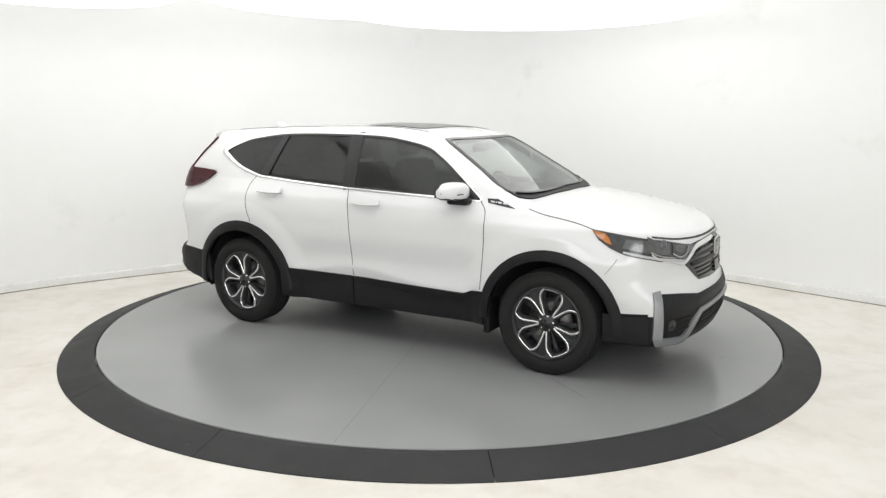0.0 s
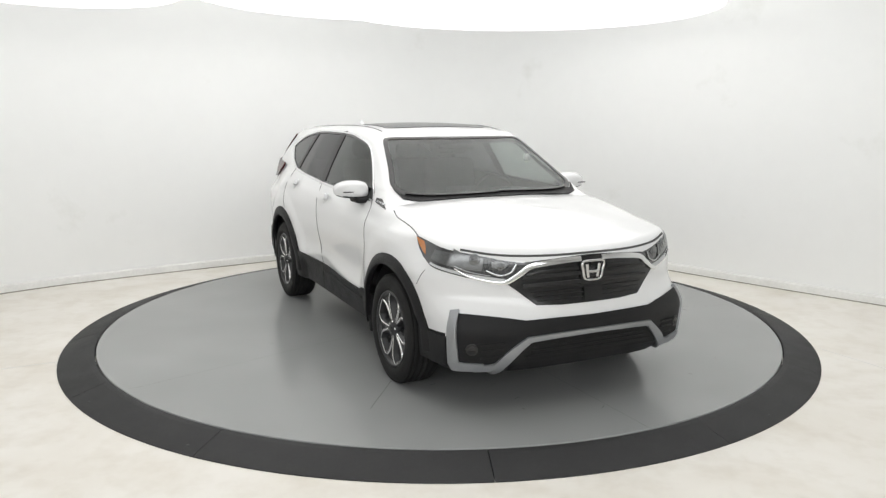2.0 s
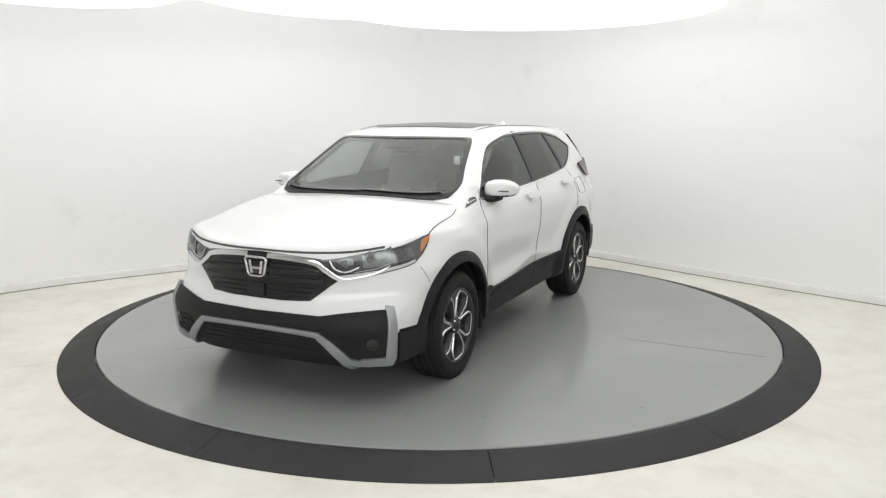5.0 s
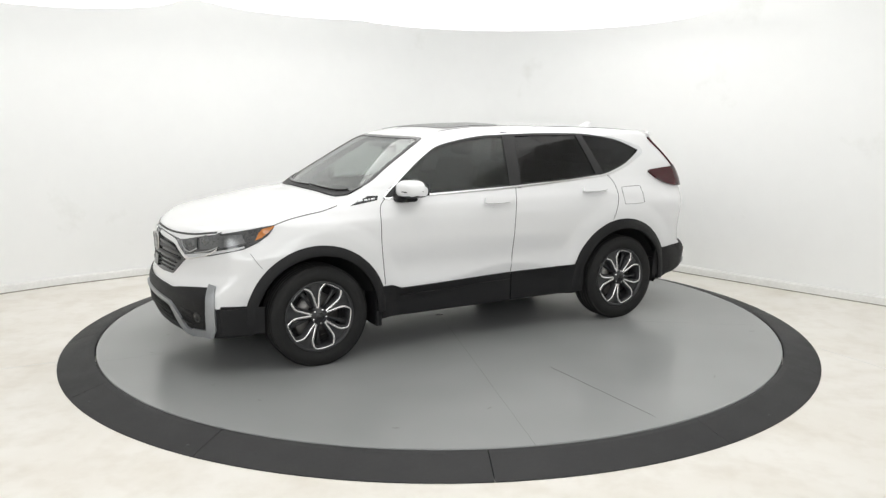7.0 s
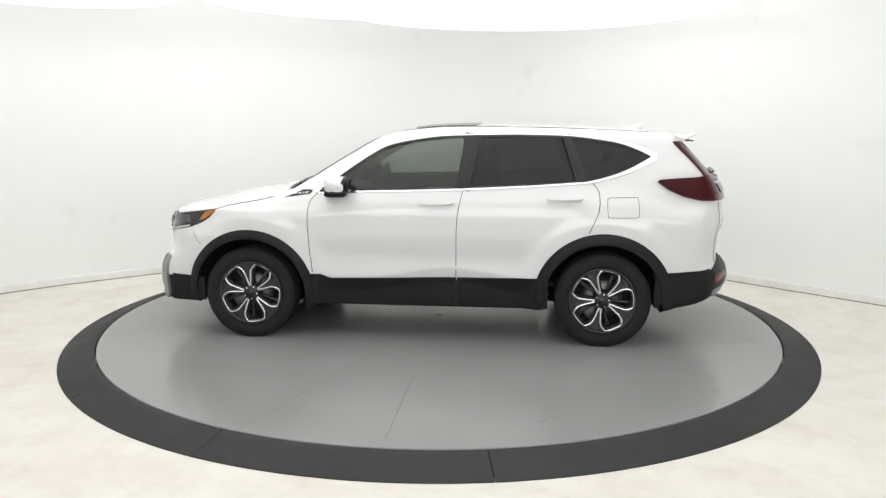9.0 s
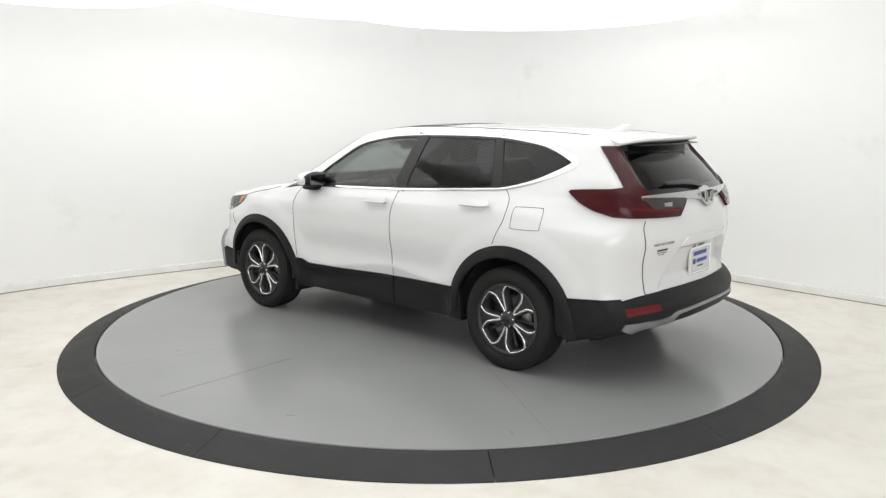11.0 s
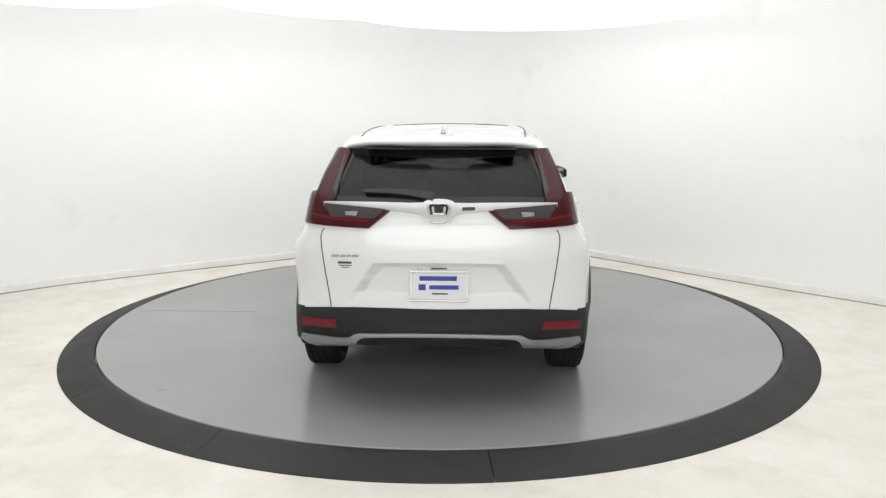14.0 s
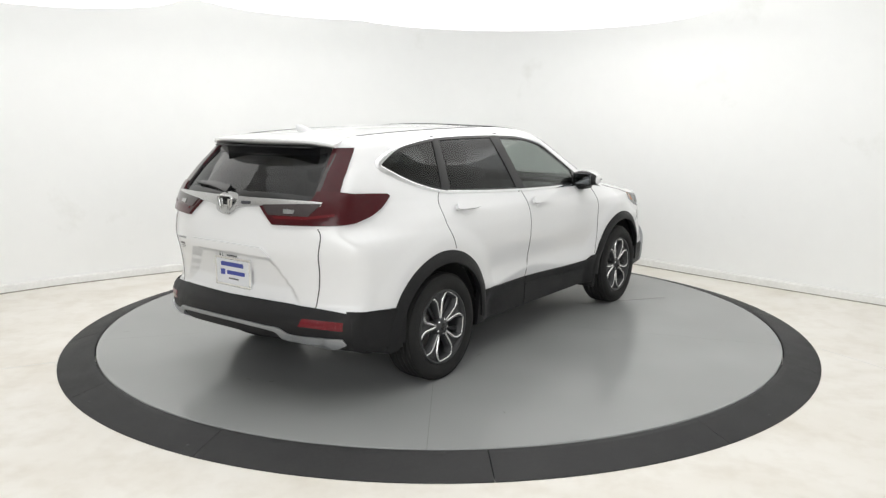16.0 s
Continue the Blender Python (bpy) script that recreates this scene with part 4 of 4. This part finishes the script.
def rear_end(car, body):
    for s in (-1, 1):
        view = "left" if s > 0 else "right"
        corner = "corner_rear_" + view
        t = patch("tail_lamp", [(-15, 1.168), (-3, 1.072), (20, 1.075), (37, 1.078), (49, 1.082), (63, 1.112), (77, 1.158), (86, 1.20), (89, 1.215), (86, 1.228), (67, 1.238), (49, 1.247), (38, 1.256), (24, 1.256), (21, 1.21)], corner, M_RED, car, off=0.02, thick=0.04, cols=40, rows=10, label="red tail lamp wrapping the rear corner")
        patch("lamp_upright", [(25, 1.25), (40, 1.25), (43, 1.33), (49, 1.42), (57, 1.497), (28, 1.497), (25, 1.34)], corner, M_REDDK, t, off=0.014, thick=0.03, cols=12, rows=12, label="dark red upright lens")
        patch("lamp_band", [(-2, 1.105), (20, 1.108), (37, 1.128), (37, 1.142), (20, 1.124), (-4, 1.118)], corner, M_REDLT, t, off=0.0225, thick=0.006, cols=20, rows=3, label="brighter red light band")
        patch("smoked_panel", [(s * 0.30, 1.168), (s * 0.36, 1.115), (s * 0.60, 1.125), (s * 0.645, 1.20)], "rear", M_SMOKE, t, off=0.026, thick=0.01, cols=12, rows=5, label="smoked lens")
        patch("lamp_bulb", [(s * 0.45, 1.155), (s * 0.52, 1.155), (s * 0.52, 1.135), (s * 0.46, 1.13)], "rear", M_REFL, t, off=0.029, thick=0.006, cols=6, rows=3)
        ribbon("lamp_side_strip", [(s * 0.605, 1.23), (s * 0.53, 1.478)], [0.036, 0.02], "rear", M_SMOKE, t, off=0.013, thick=0.02, n=10, label="smoked strip")
        patch("rear_reflector", [(s * 0.58, 0.488), (s * 0.79, 0.50), (s * 0.79, 0.548), (s * 0.60, 0.53)], "rear", M_REFLECT, car, off=0.016, thick=0.012, cols=10, rows=4, label="red bumper reflector")
        gap([(s * 0.655, 1.065), (s * 0.675, 1.01), (s * 0.66, 0.85), (s * 0.635, 0.68), (s * 0.625, 0.60)], "rear", car, width=0.0055)
    patch("rear_bumper", [(-0.84, 0.60), (-0.6, 0.602), (0, 0.585), (0.6, 0.602), (0.84, 0.60), (0.85, 0.42), (0.78, 0.33), (0, 0.34), (-0.78, 0.33), (-0.85, 0.42)], "rear", M_BLACKP, car, off=0.014, thick=0.025, cols=40, rows=10, label="grained black rear bumper")
    patch("diffuser", [(-0.78, 0.34), (0.78, 0.34), (0.7, 0.24), (-0.7, 0.24)], "rear", M_UNDER, car, off=-0.02, thick=0.02, cols=20, rows=5)
    ribbon("skid_trim", [(-0.79, 0.44), (-0.70, 0.415), (-0.53, 0.405), (-0.46, 0.44), (-0.38, 0.447), (0, 0.45), (0.38, 0.447), (0.46, 0.44), (0.53, 0.405), (0.70, 0.415), (0.79, 0.44)], [0.03, 0.06, 0.055, 0.035, 0.02, 0.018, 0.02, 0.035, 0.055, 0.06, 0.03], "rear", M_SILVER, car, off=0.024, thick=0.02, n=6, label="satin silver rear skid trim")
    bar = ribbon("tailgate_bar", [(-0.645, 1.20), (-0.4, 1.19), (-0.16, 1.178), (0, 1.165), (0.16, 1.178), (0.4, 1.19), (0.645, 1.20)], [0.022, 0.036, 0.05, 0.09, 0.05, 0.036, 0.022], "rear", M_SATIN, car, off=0.02, thick=0.02, n=7, label="satin chrome tailgate bar")
    patch("badge_plinth", smooth_path([(-0.08, 1.21), (0.08, 1.21), (0.07, 1.11), (-0.07, 1.11)], 4, True), "rear", M_SATIN, bar, off=0.024, thick=0.012, cols=10, rows=6)
    emblem(bar, on_shell(np.array([[0.0, 1.16]]), "rear")[0][0] - 0.028, 1.166, 0.112, -1.0)
    patch("small_badge", [(-0.13, 1.178), (-0.20, 1.18), (-0.20, 1.165), (-0.13, 1.163)], "rear", M_DARKT, bar, off=0.026, thick=0.006, cols=5, rows=3)
    # plate with frame, in the recess under the ledge
    px = on_shell(np.array([[0.0, 0.75]]), "rear")[0][0]
    pl = part("plate", box_bm(px - 0.014, px - 0.004, -0.158, 0.158, 0.666, 0.834, 0.004), M_PLATE, car, "white dealer plate", smooth=False)
    for y0, y1, z0, z1 in ((-0.166, 0.166, 0.824, 0.842), (-0.166, 0.166, 0.658, 0.674), (-0.166, -0.152, 0.674, 0.824), (0.152, 0.166, 0.674, 0.824)):
        part("plate_frame", box_bm(px - 0.02, px - 0.002, y0, y1, z0, z1, 0.003), M_CHROME, pl, "chrome plate frame", smooth=False)
    for z, y0, y1, h, m in ((0.793, -0.10, 0.11, 0.026, M_BLUE), (0.742, -0.11, 0.055, 0.024, M_BLUE), (0.742, 0.075, 0.115, 0.034, M_BLUE), (0.705, -0.05, 0.04, 0.008, M_DARKT), (0.85, -0.045, 0.045, 0.006, M_DARKT)):
        part("print_bar", box_bm(px - 0.0165 if z < 0.84 else px - 0.022, px - 0.013, y0, y1, z - h / 2, z + h / 2), m, pl, smooth=False)
    patch("tailgate_ledge", [(-0.385, 0.872), (-0.325, 0.918), (0.0, 0.922), (0.325, 0.918), (0.385, 0.872), (0.0, 0.872)], "rear", M_PAINT, car, off=0.013, thick=0.03, cols=30, rows=5, label="white tailgate ledge")
    part("camera_lens", lathe([(0.001, 0.008), (0.012, 0.006), (0.014, -0.006)], 12, "x"), M_GLOSSB, car).location = (px - 0.012, 0.105, 0.852)
    # small dealer sticker: plain bars
    for z, y0, y1, h in ((0.868, 0.50, 0.58, 0.012), (0.852, 0.50, 0.575, 0.005), (0.840, 0.515, 0.56, 0.004)):
        patch("print_bar", [(y0, z - h / 2), (y1, z - h / 2), (y1, z + h / 2), (y0, z + h / 2)], "rear", M_DARKT, car, off=0.0015, thick=0.003, cols=4, rows=2)
    # spoiler over the glass
    n = 41
    q = np.linspace(-1, 1, n)
    rows_sp = []
    for k, (x, w, dz) in enumerate(((-1.70, 0.50, 0.0), (-1.80, 0.52, 0.003), (-1.93, 0.54, 0.006), (-2.05, 0.555, 0.006), (-2.082, 0.558, 0.0), (-2.088, 0.558, -0.010), (-2.07, 0.555, -0.022), (-1.98, 0.53, -0.05), (-1.92, 0.52, -0.06))):
        y = q * w
        edge = np.abs(q) ** 6
        xx = np.full(n, x) + (0.095 * np.abs(q) ** 2 + 0.06 * edge) * (0, 0.3, 0.7, 1, 1, 1, 1, 1, 1)[k]
        zz = TOP(np.maximum(xx, -2.06)) - 0.025 * y * y - 0.035 * edge + dz
        if k < 3:
            zz = on_shell(np.stack([y, xx], -1), "top")[:, 2] + 0.004 * (k > 0) - 0.004 * (k == 0)
        rows_sp.append(np.stack([xx, y, zz], -1))
    up = np.stack(rows_sp, 1)
    sp_bm = from_grid(up)
    for end in (up[0], up[-1]):
        sp_bm.faces.new([sp_bm.verts.new(v) for v in end])
    sp = part("spoiler", sp_bm, M_PAINT, car, "white roof spoiler")
    # added black slab that stands for the deep shade under the lip
    part("spoiler_shade", box_bm(-2.02, -1.93, -0.44, 0.44, 1.500, 1.510, 0.004), M_GLOSSB, sp)
    ribbon("rear_wiper", [(0.42, 1.262), (0.2, 1.258), (0.03, 1.235)], [0.012, 0.03, 0.045], "rear", M_GLOSSB, car, off=0.03, thick=0.022, n=8, label="black rear wiper")
    for k, (y0, y1) in enumerate(((0.615, 0.575), (0.565, 0.535), (0.527, 0.507), (0.50, 0.46))):
        patch("name_badge", [(y1, 0.900), (y0, 0.900), (y0 - 0.004, 0.914), (y1 - 0.004, 0.914)], "rear", M_REFL, car, off=0.004, thick=0.006, cols=4, rows=3, label="chrome badge piece")


def roof_parts(car):
    r = patch("sunroof", smooth_path([(-0.43, 0.0), (-0.40, 0.105), (0.0, 0.125), (0.40, 0.105), (0.43, 0.0), (0.43, -0.32), (0.38, -0.38), (-0.38, -0.38), (-0.43, -0.32)], 4, True), "top", M_GLOSSB, car, off=0.004, thick=0.012, cols=28, rows=10, label="dark glass sunroof")
    for s in (-1, 1):
        rail = [(s * 0.50, 0.02), (s * 0.525, -0.4), (s * 0.525, -1.0), (s * 0.50, -1.55)]
        ribbon("roof_ditch", [(s * 0.515, 0.2)] + [(u + s * 0.012, v) for u, v in rail[1:]] + [(s * 0.505, -1.68)], 0.011, "top", M_BLACKP, car, off=0.002, thick=0.008, n=10, label="black roof ditch moulding")
    # shark fin
    P = []
    for t in np.linspace(0, 1, 9):
        z = t * 0.046
        w = 0.022 * (1 - t) ** 0.7 + 0.002
        x0, x1 = -1.55 - 0.11 * t, -1.70 - 0.015 * t
        a = np.linspace(0, 2 * math.pi, 20, endpoint=False)
        P.append(np.stack([(x0 + x1) / 2 + np.cos(a) * (x0 - x1) / 2, np.sin(a) * w, np.full(20, 1.586 + z)], -1))
    part("antenna_fin", from_grid(np.stack(P, 1), True), M_PAINT, car, "white shark-fin antenna")


def cushion(name, x0, x1, y0, y1, z0, z1, parent, tilt=0.0, bev=0.05):
    c = Matrix.Translation(((x0 + x1) / 2, (y0 + y1) / 2, z0))
    m = c @ pose(0, 0, 0, 0, tilt, 0) @ c.inverted()
    return part(name, box_bm(x0, x1, y0, y1, z0, z1, bev, 3, m), M_SEAT, parent)


def cabin(car):
    part("cabin_floor", box_bm(-1.9, 1.2, -0.7, 0.7, 0.40, 0.44, 0.01), M_CABIN, car)
    part("underbody", box_bm(-1.65, 1.95, -0.5, 0.5, 0.25, 0.35, 0.04), M_UNDER, car)
    for y, nm in ((0.37, "front_seat"), (-0.37, "front_seat")):
        st = cushion(nm, -0.35, 0.18, y - 0.25, y + 0.25, 0.62, 0.80, car)
        cushion("seat_back", -0.42, -0.26, y - 0.24, y + 0.24, 0.78, 1.33, st, -14, 0.06)
        cushion("headrest", -0.57, -0.46, y - 0.13, y + 0.13, 1.34, 1.50, st, -10, 0.045)
    st = cushion("rear_seat", -1.25, -0.75, -0.62, 0.62, 0.66, 0.84, car)
    for y in (-0.42, 0.0, 0.42):
        cushion("seat_back", -1.38, -1.24, y - 0.2, y + 0.2, 0.82, 1.28, st, -16, 0.05)
        cushion("headrest", -1.53, -1.43, y - 0.12, y + 0.12, 1.27 if y else 1.24, 1.40 if y else 1.34, st, -10, 0.04)
    dash = part("dashboard", box_bm(0.52, 1.08, -0.68, 0.68, 0.80, 1.09, 0.07, 4), M_CABIN, car)
    part("screen", box_bm(0.52, 0.55, -0.13, 0.13, 1.05, 1.16, 0.01), M_GLOSSB, dash)
    part("hood_binnacle", box_bm(0.50, 0.72, 0.22, 0.52, 1.07, 1.14, 0.03, 3), M_CABIN, dash)
    sw = lathe([(0.185 + 0.014 * math.cos(a), 0.014 * math.sin(a)) for a in np.linspace(0, 2 * math.pi, 11)], 40, "x")
    box_bm(-0.01, 0.01, -0.17, 0.17, -0.03, 0.03, 0.008, 2, bm=sw)
    w = part("steering_wheel", sw, M_CABIN, car)
    w.matrix_basis = pose(0.42, 0.37, 1.05, 0, -24, 0)
    part("rear_view_mirror", box_bm(0.36, 0.39, -0.12, 0.12, 1.40, 1.465, 0.015, 3), M_GLOSSB, car)
    part("sensor_housing", box_bm(0.38, 0.50, -0.13, 0.13, 1.44, 1.48, 0.015, 2), M_GLOSSB, car).location = (0, 0, -0.005)
    part("headliner", box_bm(-1.8, 0.25, -0.5, 0.5, 1.545, 1.56, 0.005), M_LINER, car)
    part("inspection_sticker", box_bm(0.58, 0.5815, 0.52, 0.57, -0.03, 0.03, m=Matrix.Translation((0, 0, 1.37))), M_STICK, car)


def wheels(car):
    """Tyre with tread grooves, dark rim, six looped spokes with bright machined edges, hub and brake."""
    w = new("wheel")
    w.parent = car
    T, R0 = TYRE_R, 0.24
    prof = [(R0, -0.19), (R0 + 0.02, -0.205), (T - 0.06, -0.222), (T - 0.022, -0.212), (T - 0.004, -0.19)]
    for k in range(4):
        y = -0.16 + k * 0.04
        prof += [(T, y), (T, y + 0.022), (T - 0.008, y + 0.024), (T - 0.008, y + 0.036)]
    prof += [(T - 0.004, -0.018), (T - 0.022, 0.002), (T - 0.045, 0.012), (T - 0.075, 0.014), (R0 + 0.02, 0.006), (R0 + 0.006, -0.002), (R0, -0.012)]
    part("tyre", lathe(prof, 72), M_TYRE, w, "black tyre")
    part("rim", lathe([(R0 + 0.006, -0.004), (R0 + 0.002, 0.004), (R0 - 0.008, 0.002), (R0 - 0.016, -0.02), (R0 - 0.03, -0.06), (R0 - 0.03, -0.18), (R0, -0.195)], 72), M_RIM, w, "dark grey alloy rim")
    part("brake_disc", lathe([(0.07, -0.075), (0.155, -0.075), (0.155, -0.09), (0.07, -0.09)], 40), M_DISCBR, w, "steel brake disc")
    part("back_plate", lathe([(0.001, -0.12), (R0 - 0.03, -0.12)], 40), M_UNDER, w)
    part("hub", lathe([(0.001, 0.004), (0.03, 0.003), (0.033, -0.002), (0.05, -0.006), (0.062, -0.02), (0.062, -0.08), (0.001, -0.08)], 36), M_RIM, w)
    part("centre_cap", lathe([(0.001, 0.008), (0.024, 0.007), (0.029, 0.003)], 24), M_GLOSSB, w, "black centre cap")
    spoke_loops(w)
    w.matrix_basis = pose(HUB_X, HUB_Y, HUB_Z, 0, 26, 0)
    for m in (pose(-HUB_X, HUB_Y, HUB_Z, 0, 41, 0), pose(HUB_X, -HUB_Y, HUB_Z, 0, 45, 180), pose(-HUB_X, -HUB_Y, HUB_Z, 0, 26, 180)):
        copy_thing(w, m)


def spoke_loops(w):
    """Five petal openings; one bright machined edge runs round each petal and in to the hub between them."""
    half = [(0.043, 35), (0.058, 31.5), (0.085, 28.5), (0.13, 27.5), (0.175, 26), (0.205, 21.5), (0.226, 16.8), (0.231, 13.5)]
    lobe = [(r, -a) for r, a in half] + [(0.229, 0)] + half[::-1]
    for k in range(5):
        pol = lobe
        c = np.array([(r * math.cos(radians(72 * k + a)), r * math.sin(radians(72 * k + a))) for r, a in pol])
        c = smooth_path(c, 4)
        d = np.gradient(c, axis=0)
        nr = np.stack([-d[:, 1], d[:, 0]], 1)
        nr /= np.linalg.norm(nr, axis=1)[:, None]
        rad = np.linalg.norm(c, axis=1)
        y = -0.006 - 0.012 * (1 - np.clip(rad / 0.2, 0, 1))

        def rows(specs):
            return np.stack([np.stack([(c + nr * o)[:, 0], y + dy, (c + nr * o)[:, 1]], -1) for o, dy in specs], 1)
        part("spoke_edge", crease_bm(from_grid(rows(((-0.007, -0.012), (-0.007, 0.0), (0.007, 0.0), (0.007, -0.012))))), M_CUT, w, "bright machined spoke edge")
        part("spoke_wall", crease_bm(from_grid(rows(((0.0065, -0.002), (0.017, -0.008), (0.021, -0.055))))), M_RIM, w, "dark grey spoke wall")
        mid = 72 * k + 36
        G = []
        for r, h in ((0.055, 2.0), (0.09, 6.5), (0.135, 9.0), (0.185, 9.5), (0.212, 11.5), (0.232, 17), (0.242, 19)):
            G.append([(r * math.cos(radians(mid + f * h)), -0.016 - 0.01 * (1 - abs(f)) - (0.012 * (1 - min(1, r / 0.2))), r * math.sin(radians(mid + f * h))) for f in (-1, -0.4, 0.4, 1)])
        G = np.array(G)
        part("spoke", solid(G, G - np.array([0, 0.03, 0])), M_RIM, w, "dark grey spoke")
        # slim inner blade seen inside the petal
        B = []
        for r, h in ((0.05, 7.0), (0.10, 4.5), (0.16, 4.0), (0.222, 6.5)):
            B.append([(r * math.cos(radians(72 * k + 9 + f * h)), -0.045, r * math.sin(radians(72 * k + 9 + f * h))) for f in (-1, 0, 1)])
        B = np.array(B)
        part("inner_blade", solid(B, B - np.array([0, 0.02, 0])), M_RIM, w)
        part("lug_nut", lathe([(0.001, 0.004), (0.008, 0.003), (0.009, -0.012)], 6), M_CHROME, w).location = (math.cos(radians(72 * k)) * 0.047, -0.008, math.sin(radians(72 * k)) * 0.047)
    part("caliper", box_bm(0.085, 0.175, -0.11, -0.062, -0.06, 0.06, 0.012, 2), M_DISCBR, w, "steel brake caliper")


def crease_bm(bm):
    for e in bm.edges:
        if len(e.link_faces) == 2 and e.calc_face_angle(0) > 0.7:
            e.smooth = False
    return bm


CAR = build_car()


def motions():
    rows_car, rows_table = [], []
    for k in range(0, 33):
        t = k * 0.5
        turn = pose(0, 0, 0, 0, 0, -29.563 - 17.3415 * t)
        rows_car.append((t, turn @ pose(0.0458, -0.0938, 0, 0, 0, -0.2)))
        rows_table.append((t, turn))
    walk(CAR, rows_car)
    walk(TABLE, rows_table)


motions()
